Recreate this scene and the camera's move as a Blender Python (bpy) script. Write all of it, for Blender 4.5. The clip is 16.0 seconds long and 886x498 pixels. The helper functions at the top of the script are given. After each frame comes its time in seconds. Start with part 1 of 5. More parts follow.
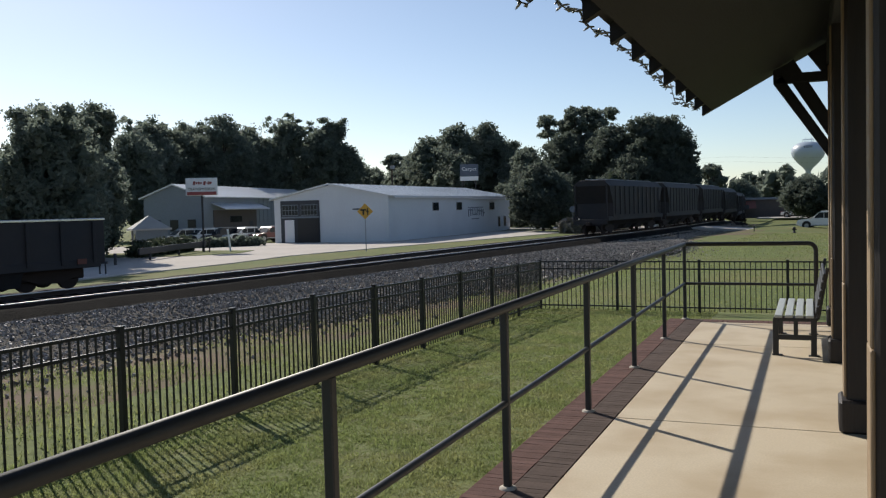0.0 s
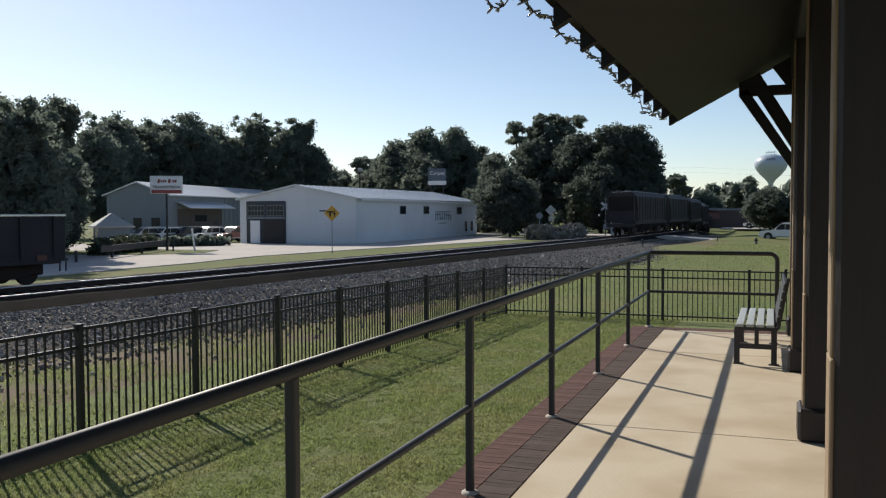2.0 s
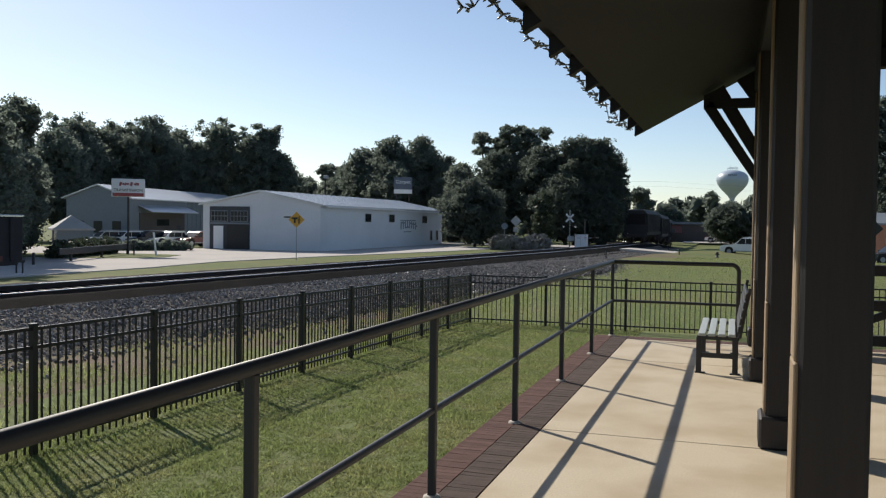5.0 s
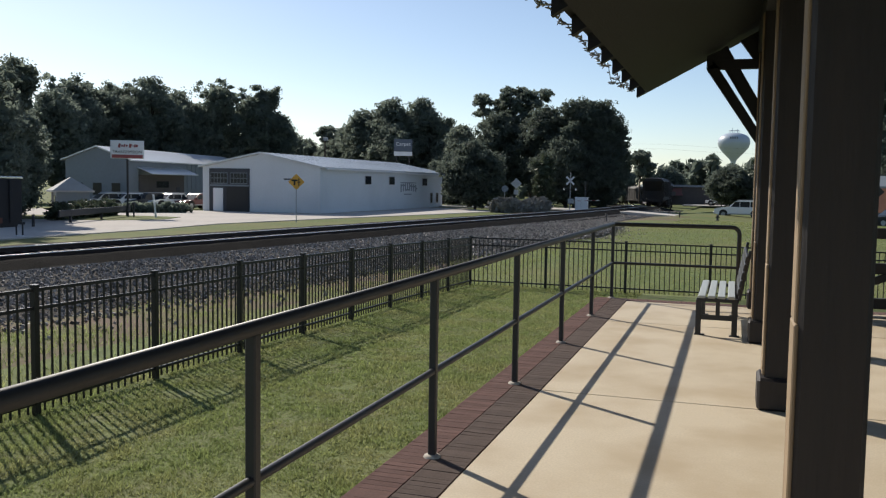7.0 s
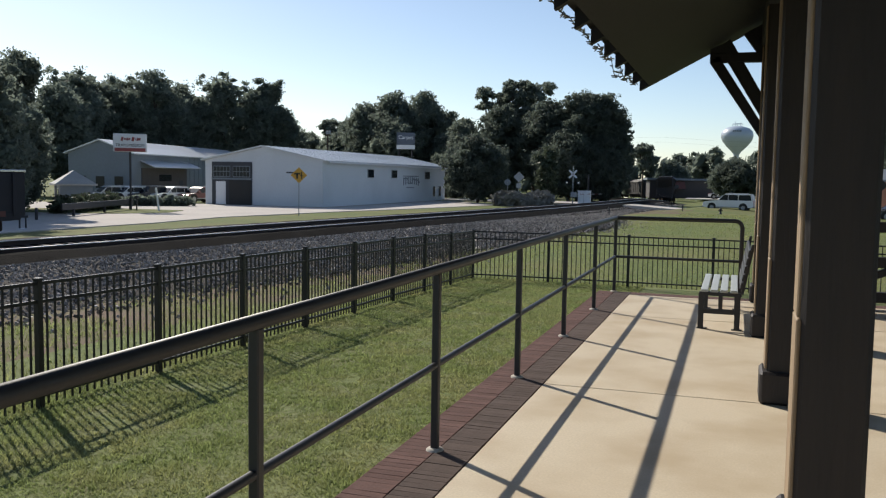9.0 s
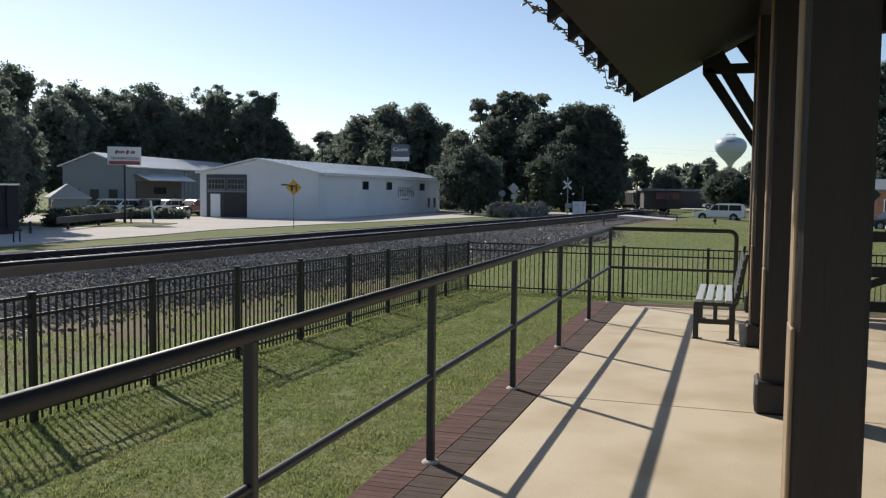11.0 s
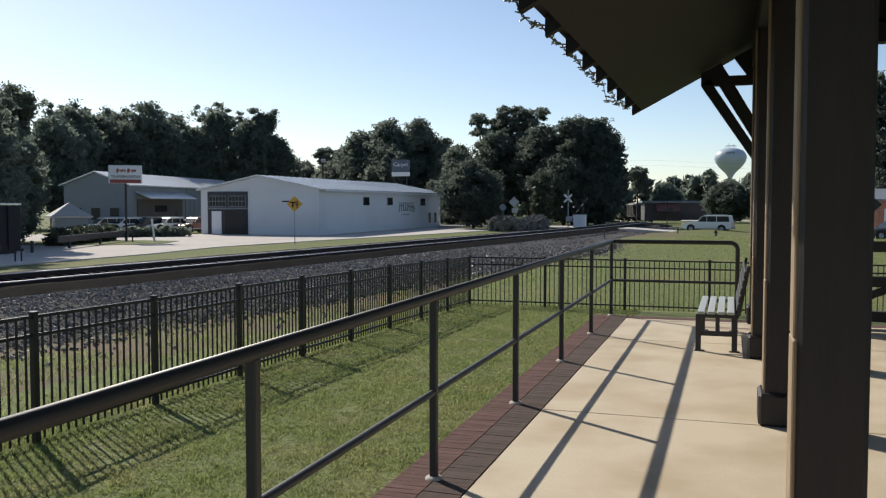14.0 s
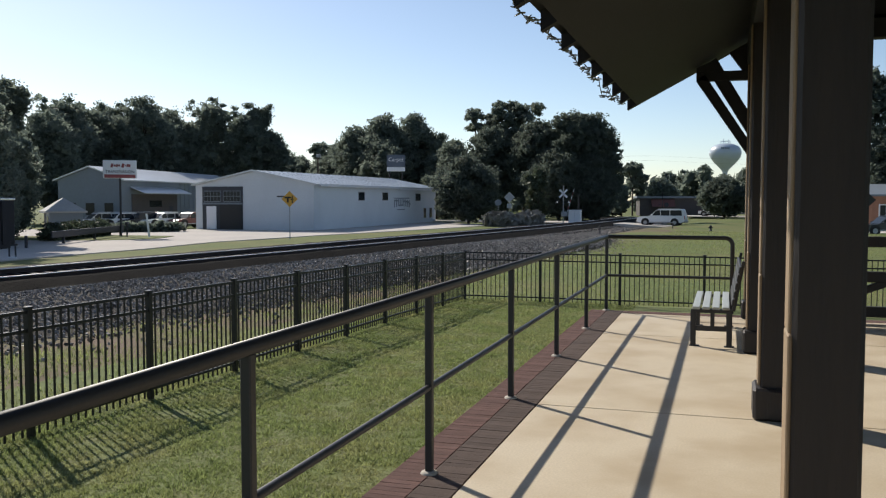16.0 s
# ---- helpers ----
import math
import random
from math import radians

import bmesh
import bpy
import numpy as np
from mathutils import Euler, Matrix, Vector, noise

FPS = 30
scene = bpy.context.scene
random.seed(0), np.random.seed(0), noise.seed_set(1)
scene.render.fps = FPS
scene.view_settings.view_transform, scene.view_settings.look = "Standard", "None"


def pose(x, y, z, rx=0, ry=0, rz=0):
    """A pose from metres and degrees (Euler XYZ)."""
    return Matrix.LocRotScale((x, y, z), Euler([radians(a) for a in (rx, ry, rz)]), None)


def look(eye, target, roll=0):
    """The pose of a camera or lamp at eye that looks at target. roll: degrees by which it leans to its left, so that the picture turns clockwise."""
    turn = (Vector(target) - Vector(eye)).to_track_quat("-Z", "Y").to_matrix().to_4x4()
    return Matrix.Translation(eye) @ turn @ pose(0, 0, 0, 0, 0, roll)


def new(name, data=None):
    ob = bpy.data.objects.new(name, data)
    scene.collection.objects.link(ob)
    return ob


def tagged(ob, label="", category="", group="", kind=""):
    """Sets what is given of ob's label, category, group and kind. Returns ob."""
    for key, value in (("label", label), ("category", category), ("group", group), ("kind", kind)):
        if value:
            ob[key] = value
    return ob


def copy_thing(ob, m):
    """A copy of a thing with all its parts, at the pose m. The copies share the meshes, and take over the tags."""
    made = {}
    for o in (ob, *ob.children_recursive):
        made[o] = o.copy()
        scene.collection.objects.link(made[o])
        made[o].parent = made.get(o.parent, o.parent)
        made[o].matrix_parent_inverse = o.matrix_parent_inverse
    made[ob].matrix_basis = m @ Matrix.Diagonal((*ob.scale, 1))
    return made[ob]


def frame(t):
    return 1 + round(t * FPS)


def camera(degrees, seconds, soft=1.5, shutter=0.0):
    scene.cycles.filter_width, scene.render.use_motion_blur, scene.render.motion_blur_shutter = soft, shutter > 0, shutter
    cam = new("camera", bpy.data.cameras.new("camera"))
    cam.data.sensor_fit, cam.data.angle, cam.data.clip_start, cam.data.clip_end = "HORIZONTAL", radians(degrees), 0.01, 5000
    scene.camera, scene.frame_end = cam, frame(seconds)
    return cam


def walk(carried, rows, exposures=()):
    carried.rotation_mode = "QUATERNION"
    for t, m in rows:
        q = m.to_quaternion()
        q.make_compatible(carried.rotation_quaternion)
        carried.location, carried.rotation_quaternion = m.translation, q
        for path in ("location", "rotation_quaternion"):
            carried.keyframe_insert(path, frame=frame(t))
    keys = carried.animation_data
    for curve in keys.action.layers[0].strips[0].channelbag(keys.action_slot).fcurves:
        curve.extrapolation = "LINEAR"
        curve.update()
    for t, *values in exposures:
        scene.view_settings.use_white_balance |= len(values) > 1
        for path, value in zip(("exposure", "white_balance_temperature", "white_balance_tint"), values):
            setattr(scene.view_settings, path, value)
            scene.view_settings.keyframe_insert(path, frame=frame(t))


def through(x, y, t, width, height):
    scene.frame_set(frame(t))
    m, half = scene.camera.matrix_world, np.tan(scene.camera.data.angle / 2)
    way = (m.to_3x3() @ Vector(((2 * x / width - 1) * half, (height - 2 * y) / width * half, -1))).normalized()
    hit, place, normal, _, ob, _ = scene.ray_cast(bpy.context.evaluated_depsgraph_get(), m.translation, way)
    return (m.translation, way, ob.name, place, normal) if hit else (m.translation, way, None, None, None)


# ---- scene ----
cam = camera(53.8, 16.0, soft=1.25)
# seconds, place, tilt, roll, heading
ROWS = [
    (0.0, 0.032, -0.057, 1.691, 87.385, 1.512, 22.782),
    (0.5, 0.036, -0.051, 1.696, 87.625, 1.816, 22.866),
    (1.0, 0.029, -0.048, 1.690, 87.675, 2.044, 22.505),
    (1.5, 0.026, -0.049, 1.685, 87.608, 1.208, 21.564),
    (2.0, 0.024, -0.045, 1.683, 87.623, 0.257, 20.631),
    (2.5, 0.019, -0.039, 1.681, 87.612, -0.184, 19.782),
    (3.0, 0.020, -0.039, 1.677, 87.510, -0.397, 19.230),
    (5.5, 0.001, 0.003, 1.629, 88.972, -1.104, 17.639),
    (6.0, 0.005, -0.004, 1.630, 90.013, -1.540, 16.783),
    (6.5, -0.002, 0.002, 1.625, 87.694, -1.483, 17.464),
    (7.0, -0.004, 0.008, 1.625, 85.800, -0.880, 18.367),
    (7.5, -0.004, 0.008, 1.625, 85.413, -0.859, 18.741),
    (8.0, 0.000, 0.000, 1.630, 85.233, -0.900, 18.845),
    (8.5, -0.002, 0.007, 1.624, 85.311, -0.926, 18.706),
    (9.0, -0.003, 0.005, 1.628, 85.365, -0.892, 18.541),
    (11.5, -0.000, 0.004, 1.628, 86.280, -0.543, 18.155),
    (12.0, -0.001, 0.002, 1.630, 86.350, -0.388, 18.218),
    (12.5, -0.001, 0.005, 1.630, 86.326, -0.299, 18.316),
    (13.0, -0.001, 0.004, 1.631, 86.547, -0.319, 18.264),
    (13.5, 0.000, 0.003, 1.631, 86.945, -0.094, 18.252),
    (14.0, 0.003, -0.000, 1.633, 87.082, 0.036, 18.243),
    (14.5, 0.000, 0.005, 1.631, 86.857, -0.032, 18.214),
    (15.0, 0.000, 0.004, 1.631, 86.705, -0.038, 18.301),
    (15.5, 0.001, -0.000, 1.630, 86.755, -0.046, 18.329),
    (16.0, 0.001, 0.002, 1.632, 86.766, 0.010, 17.932),
]
walk(cam, [(t, pose(x, y, z, a, b, c)) for t, x, y, z, a, b, c in ROWS], exposures=[(0.0, 0.36), (3.0, 0.41), (6.0, 0.44), (9.0, 0.5), (16.0, 0.5)])

# ---- daylight ----
SUN_TO = Vector((-1.205, 0.87, 1.06)).normalized()
world = bpy.data.worlds.new("sky")
scene.world = world
world.use_nodes = True
wn = world.node_tree.nodes
sky = wn.new("ShaderNodeTexSky")
sky.sky_type = "NISHITA"
sky.sun_disc = False
sky.sun_elevation = math.asin(SUN_TO.z)
sky.sun_rotation = math.atan2(SUN_TO.x, SUN_TO.y)
sky.air_density, sky.dust_density, sky.ozone_density = 0.78, 0.42, 0.85
wn["Background"].inputs["Strength"].default_value = 0.087
world.node_tree.links.new(sky.outputs["Color"], wn["Background"].inputs["Color"])
sun = new("sun", bpy.data.lights.new("sun", "SUN"))
sun.data.energy, sun.data.angle, sun.data.color = 3.75, radians(0.6), (1.0, 0.93, 0.82)
sun.matrix_world = look(SUN_TO * 60, (0, 0, 0))


# ---- materials ----
def material(name, color, rough=0.7, metal=0.0, grain=30.0, vary=0.25, coarse=1.5, bump=0.2, coords="Object", second=None, amount=0.5, stretch=(1, 1, 1), rand=0.0, dist=0.01, gloss=0.5):
    """A surface with grain at two scales; second: the colour of its patches."""
    m = bpy.data.materials.new(name)
    m.use_nodes = True
    nt = m.node_tree
    n, l = nt.nodes, nt.links
    b = n["Principled BSDF"]
    b.inputs["Roughness"].default_value, b.inputs["Metallic"].default_value = rough, metal
    b.inputs["Specular IOR Level"].default_value = gloss
    tc, mp = n.new("ShaderNodeTexCoord"), n.new("ShaderNodeMapping")
    mp.inputs["Scale"].default_value = stretch
    l.new(tc.outputs[coords], mp.inputs["Vector"])
    fine, big = n.new("ShaderNodeTexNoise"), n.new("ShaderNodeTexNoise")
    fine.inputs["Scale"].default_value, fine.inputs["Detail"].default_value = grain, 6
    big.inputs["Scale"].default_value, big.inputs["Detail"].default_value = coarse, 4
    for tex in (fine, big):
        l.new(mp.outputs["Vector"], tex.inputs["Vector"])
    mix1 = n.new("ShaderNodeMix")
    mix1.data_type = "RGBA"
    lo = [c * (1 - vary) for c in color]
    hi = [min(1, c * (1 + vary)) for c in color]
    mix1.inputs["A"].default_value, mix1.inputs["B"].default_value = (*lo, 1), (*hi, 1)
    l.new(fine.outputs["Fac"], mix1.inputs["Factor"])
    mix2 = n.new("ShaderNodeMix")
    mix2.data_type = "RGBA"
    sec = second or [c * (1 - vary * 0.8) for c in color]
    mix2.inputs["B"].default_value = (*sec, 1)
    ramp = n.new("ShaderNodeMapRange")
    ramp.inputs["From Min"].default_value, ramp.inputs["From Max"].default_value = 0.42, 0.68
    ramp.inputs["To Max"].default_value = amount
    l.new(big.outputs["Fac"], ramp.inputs["Value"])
    l.new(ramp.outputs["Result"], mix2.inputs["Factor"])
    l.new(mix1.outputs["Result"], mix2.inputs["A"])
    out = mix2.outputs["Result"]
    if rand:
        info, hsv, mr = n.new("ShaderNodeObjectInfo"), n.new("ShaderNodeHueSaturation"), n.new("ShaderNodeMapRange")
        mr.inputs["To Min"].default_value, mr.inputs["To Max"].default_value = 1 - rand, 1 + rand
        l.new(info.outputs["Random"], mr.inputs["Value"])
        l.new(mr.outputs["Result"], hsv.inputs["Value"])
        l.new(out, hsv.inputs["Color"])
        out = hsv.outputs["Color"]
    l.new(out, b.inputs["Base Color"])
    if bump:
        bp = n.new("ShaderNodeBump")
        bp.inputs["Strength"].default_value, bp.inputs["Distance"].default_value = bump, dist
        l.new(fine.outputs["Fac"], bp.inputs["Height"])
        l.new(bp.outputs["Normal"], b.inputs["Normal"])
    return m


def leaf_material(name, color, back, spread=0.4, through=0.35, grain=0.35, coarse=0.12, vary=0.35):
    m = material(name, color, 0.6, gloss=0.25, grain=grain, vary=vary, coarse=coarse, bump=0, second=back, amount=0.6)
    n, l = m.node_tree.nodes, m.node_tree.links
    b = n["Principled BSDF"]
    geo, hsv, mr = n.new("ShaderNodeNewGeometry"), n.new("ShaderNodeHueSaturation"), n.new("ShaderNodeMapRange")
    mr.inputs["To Min"].default_value, mr.inputs["To Max"].default_value = 1 - spread, 1 + spread
    l.new(geo.outputs["Random Per Island"], mr.inputs["Value"])
    l.new(mr.outputs["Result"], hsv.inputs["Value"])
    src = b.inputs["Base Color"].links[0].from_socket
    l.new(src, hsv.inputs["Color"])
    l.new(hsv.outputs["Color"], b.inputs["Base Color"])
    tr, mixs = n.new("ShaderNodeBsdfTranslucent"), n.new("ShaderNodeMixShader")
    l.new(hsv.outputs["Color"], tr.inputs["Color"])
    mixs.inputs["Fac"].default_value = through
    l.new(b.outputs["BSDF"], mixs.inputs[1])
    l.new(tr.outputs["BSDF"], mixs.inputs[2])
    l.new(mixs.outputs["Shader"], n["Material Output"].inputs["Surface"])
    return m


def glass_material(name, tint):
    m = bpy.data.materials.new(name)
    m.use_nodes = True
    b = m.node_tree.nodes["Principled BSDF"]
    b.inputs["Base Color"].default_value, b.inputs["Roughness"].default_value = (*tint, 1), 0.12
    b.inputs["Specular IOR Level"].default_value = 0.3
    return m


GRASS = material("meadow grass", (0.125, 0.152, 0.058), 0.9, grain=6, vary=0.5, coarse=0.22, second=(0.175, 0.165, 0.072), amount=0.8, bump=0.6, dist=0.03, gloss=0.1)
LAWN = material("mown lawn", (0.168, 0.198, 0.078), 0.9, grain=22, vary=0.55, coarse=2.2, second=(0.205, 0.2, 0.105), amount=0.7, bump=0.35, dist=0.02, gloss=0.1)
BLADE = leaf_material("grass blade", (0.24, 0.285, 0.108), (0.35, 0.33, 0.155), 0.34, 0.55, grain=7.0, coarse=1.3, vary=0.4)
DIRT = material("sandy dirt", (0.16, 0.12, 0.09), 0.95, grain=14, vary=0.35, coarse=0.5, second=(0.12, 0.14, 0.05), amount=0.9, bump=0.5, dist=0.03, gloss=0.1)
# Bed kept near-black: the shade among the loose stones is in its colour.
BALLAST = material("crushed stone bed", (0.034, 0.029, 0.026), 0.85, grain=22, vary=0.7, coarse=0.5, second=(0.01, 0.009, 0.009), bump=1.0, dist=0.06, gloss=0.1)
# Darker still: the shoulder's shade is put into the colour, along with oil.
OILED_SHADED = material("oil- and shade-darkened ballast", (0.013, 0.012, 0.0115), 0.9, grain=18, vary=0.6, coarse=0.8, second=(0.02, 0.017, 0.015), bump=0.8, dist=0.04, gloss=0.05)
STONE = leaf_material("crushed stone", (0.24, 0.208, 0.18), (0.32, 0.28, 0.245), 0.75, 0.0)
STONE.node_tree.nodes["Principled BSDF"].inputs["Roughness"].default_value = 0.42
CONCRETE = material("broomed concrete", (0.54, 0.458, 0.335), 0.75, grain=70, vary=0.22, coarse=1.3, second=(0.43, 0.34, 0.225), amount=0.95, bump=0.12, rand=0.04)
LOT = material("worn pale asphalt", (0.52, 0.48, 0.44), 0.9, grain=4, vary=0.15, coarse=0.2, second=(0.4, 0.375, 0.35), bump=0.2, gloss=0.1)
ROAD = material("grey road", (0.3, 0.29, 0.28), 0.9, grain=5, vary=0.15, coarse=0.2, bump=0.2, gloss=0.1)
BRICK = material("paving brick", (0.128, 0.074, 0.063), 0.85, grain=45, vary=0.3, coarse=3, second=(0.085, 0.062, 0.056), amount=0.6, bump=0.3, rand=0.16, gloss=0.1)
BRICK_WORN = material("soot-stained paving brick", (0.1, 0.075, 0.065), 0.9, grain=45, vary=0.3, coarse=3, second=(0.075, 0.06, 0.052), amount=0.7, bump=0.3, rand=0.14, gloss=0.1)
MORTAR = material("dark joint", (0.13, 0.1, 0.088), 0.95, grain=50, bump=0.3, gloss=0.1)
BLACK_PAINT = material("black powder coat", (0.026, 0.026, 0.028), 0.5, grain=80, vary=0.2, coarse=6, bump=0.05)
FENCE_PAINT = material("black fence enamel", (0.012, 0.012, 0.013), 0.4, grain=60, vary=0.2, coarse=6, bump=0.04)
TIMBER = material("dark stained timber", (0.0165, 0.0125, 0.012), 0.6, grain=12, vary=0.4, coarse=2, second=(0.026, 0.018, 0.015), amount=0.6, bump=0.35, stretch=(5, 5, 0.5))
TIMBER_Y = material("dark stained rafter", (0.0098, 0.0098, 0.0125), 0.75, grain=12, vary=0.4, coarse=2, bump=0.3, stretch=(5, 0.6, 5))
# The post timber again, paled so its colour holds the sun on one side.
SUNLIT_SIDE = material("post timber paled as sunlit", (0.29, 0.21, 0.13), 0.7, grain=12, vary=0.3, coarse=2, second=(0.2, 0.14, 0.085), amount=0.7, bump=0.3, stretch=(5, 5, 0.5))
GROUT = material("pale grout", (0.5, 0.45, 0.38), 0.9, grain=60, bump=0.4)
BENCH = material("grey bench slat", (0.42, 0.44, 0.42), 0.4, grain=20, vary=0.15, coarse=3, bump=0.1, stretch=(6, 0.5, 6))
STEEL = material("polished rail head", (0.75, 0.73, 0.71), 0.5, metal=1.0, grain=20, vary=0.1, bump=0.03)
RUST = material("rusty rail steel", (0.035, 0.022, 0.018), 0.85, grain=30, vary=0.4, bump=0.3)
TIE = material("creosoted tie", (0.024, 0.019, 0.017), 0.9, grain=14, vary=0.4, coarse=2, bump=0.5, stretch=(0.5, 5, 5), rand=0.3)


# ---- mesh code ----
class Shape:
    """Collects solids, then links them as one mesh."""

    def __init__(self):
        self.v, self.f, self.smooth = [], [], []

    def add(self, verts, faces, smooth=False, convex=True):
        base = len(self.v)
        vs = [Vector(p) for p in verts]
        mid = sum(vs, Vector()) / len(vs)
        for f in faces:
            if convex:
                a, b, c = vs[f[0]], vs[f[1]], vs[f[2]]
                if (b - a).cross(c - a).dot((a + b + c) / 3 - mid) < 0:
                    f = f[::-1]
            self.f.append([base + i for i in f])
            self.smooth.append(smooth)
        self.v += [tuple(p) for p in vs]
        return self

    def box(self, c, s, b=0.0, m=None):
        hx, hy, hz = s[0] / 2, s[1] / 2, s[2] / 2
        m = Matrix.Translation(c) @ (m or Matrix())
        sg = (-1, 1)
        if b <= 0:
            verts = [m @ Vector((i * hx, j * hy, k * hz)) for i in sg for j in sg for k in sg]
            faces = [(0, 1, 3, 2), (4, 6, 7, 5), (0, 4, 5, 1), (2, 3, 7, 6), (0, 2, 6, 4), (1, 5, 7, 3)]
            return self.add(verts, faces)
        b = min(b, hx * 0.9, hy * 0.9, hz * 0.9)
        idx, verts = {}, []
        for i in sg:
            for j in sg:
                for k in sg:
                    for ax in range(3):
                        p = [i * (hx - b), j * (hy - b), k * (hz - b)]
                        p[ax] = (i * hx, j * hy, k * hz)[ax]
                        idx[i, j, k, ax] = len(verts)
                        verts.append(m @ Vector(p))
        faces = []
        for ax in range(3):
            o = [a for a in range(3) if a != ax]
            for s0 in sg:
                q = []
                for a, c2 in ((-1, -1), (1, -1), (1, 1), (-1, 1)):
                    k = [0, 0, 0]
                    k[ax], k[o[0]], k[o[1]] = s0, a, c2
                    q.append(idx[(*k, ax)])
                faces.append(tuple(q))
            for a in sg:
                for c2 in sg:
                    k1, k2 = [0, 0, 0], [0, 0, 0]
                    k1[ax], k1[o[0]], k1[o[1]] = -1, a, c2
                    k2[ax], k2[o[0]], k2[o[1]] = 1, a, c2
                    faces.append((idx[(*k1, o[0])], idx[(*k2, o[0])], idx[(*k2, o[1])], idx[(*k1, o[1])]))
        for i in sg:
            for j in sg:
                for k in sg:
                    faces.append((idx[i, j, k, 0], idx[i, j, k, 1], idx[i, j, k, 2]))
        return self.add(verts, faces)

    def rod(self, a, b, r, r2=None, n=8, smooth=True, caps=True):
        a, b = Vector(a), Vector(b)
        r2 = r if r2 is None else r2
        w = (b - a).normalized()
        u = w.orthogonal().normalized()
        v = w.cross(u)
        verts = []
        for p, q in ((a, r), (b, r2)):
            verts += [p + (u * math.cos(2 * math.pi * i / n) + v * math.sin(2 * math.pi * i / n)) * q for i in range(n)]
        self.add(verts, [(i, (i + 1) % n, n + (i + 1) % n, n + i) for i in range(n)], smooth)
        if caps:
            self.add(verts, [tuple(range(n)), tuple(range(n, 2 * n))])
        return self

    def tube(self, pts, r, n=8):
        """A round bar along points."""
        pts = [Vector(p) for p in pts]
        rings, base = [], len(self.v)
        for i, p in enumerate(pts):
            w = (pts[min(i + 1, len(pts) - 1)] - pts[max(i - 1, 0)]).normalized()
            u = w.cross(Vector((0.31, 0.2, 0.93))).normalized()
            v = w.cross(u)
            rings += [p + (u * math.cos(2 * math.pi * k / n) + v * math.sin(2 * math.pi * k / n)) * r for k in range(n)]
        faces = []
        for i in range(len(pts) - 1):
            for k in range(n):
                faces.append((i * n + k, i * n + (k + 1) % n, (i + 1) * n + (k + 1) % n, (i + 1) * n + k))
        faces += [tuple(range(n))[::-1], tuple(range((len(pts) - 1) * n, len(pts) * n))]
        self.add(rings, faces, True, convex=False)
        return self

    def lathe(self, profile, at=(0, 0, 0), n=20, smooth=True):
        """Turned about a vertical axis: (radius, height) pairs."""
        verts, faces = [], []
        for r, z in profile:
            verts += [Vector((at[0] + r * math.cos(2 * math.pi * k / n), at[1] + r * math.sin(2 * math.pi * k / n), at[2] + z)) for k in range(n)]
        for i in range(len(profile) - 1):
            for k in range(n):
                faces.append((i * n + k, i * n + (k + 1) % n, (i + 1) * n + (k + 1) % n, (i + 1) * n + k))
        self.add(verts, faces, smooth, convex=False)
        return self

    def prism(self, outline, lo, hi, axis=1):
        """A flat outline given thickness along an axis; outline in the other two."""
        n = len(outline)

        def at(p, h):
            q = list(p)
            q.insert(axis, h)
            return q
        verts = [at(p, lo) for p in outline] + [at(p, hi) for p in outline]
        area = sum(outline[i][0] * outline[(i + 1) % n][1] - outline[(i + 1) % n][0] * outline[i][1] for i in range(n))
        faces = [(i, (i + 1) % n, n + (i + 1) % n, n + i) for i in range(n)] + [tuple(range(n))[::-1], tuple(range(n, 2 * n))]
        if (area < 0) != (axis == 1):
            faces = [f[::-1] for f in faces]
        return self.add(verts, faces, convex=False)

    def mesh(self, name, mat):
        me = bpy.data.meshes.new(name)
        me.from_pydata(self.v, [], self.f)
        me.polygons.foreach_set("use_smooth", self.smooth)
        for m in (mat if isinstance(mat, (list, tuple)) else [mat]):
            me.materials.append(m)
        return me


def thing(name, label, category, at=(0, 0, 0), turn=0.0, group="", kind=""):
    ob = new(name)
    ob.empty_display_size = 0.2
    ob.matrix_basis = pose(*at, 0, 0, turn)
    return tagged(ob, label, category, group, kind)


def part(name, shape, mat, parent, label="", m=None):
    data = shape.mesh(name, mat) if isinstance(shape, Shape) else shape
    ob = new(name, data)
    ob.parent = parent
    if m is not None:
        ob.matrix_basis = m
    return tagged(ob, label)


def solid(name, shape, mat, label, category, kind="", group=""):
    return tagged(new(name, shape.mesh(name, mat)), label, category, group, kind)


def lettering(name, text, size, mat, parent, m, label="", depth=0.01):
    cu = bpy.data.curves.new(name, "FONT")
    cu.body, cu.size, cu.extrude, cu.align_x, cu.align_y = text, size, depth, "CENTER", "CENTER"
    ob = new(name, cu)
    me = bpy.data.meshes.new_from_object(ob)
    bpy.data.objects.remove(ob)
    me.materials.append(mat)
    return part(name, me, mat, parent, label, m)


def smoothstep(a, b, x):
    t = min(1, max(0, (x - a) / (b - a)))
    return t * t * (3 - 2 * t)


# ---- the railway's line ----
P0, HEAD, BEND = Vector((-16.75, 70.0)), math.atan2(0.13, 1.0), 600.0
RAIL_Z = -0.85


BEND_2, RUN_1 = 110.0, 105.0


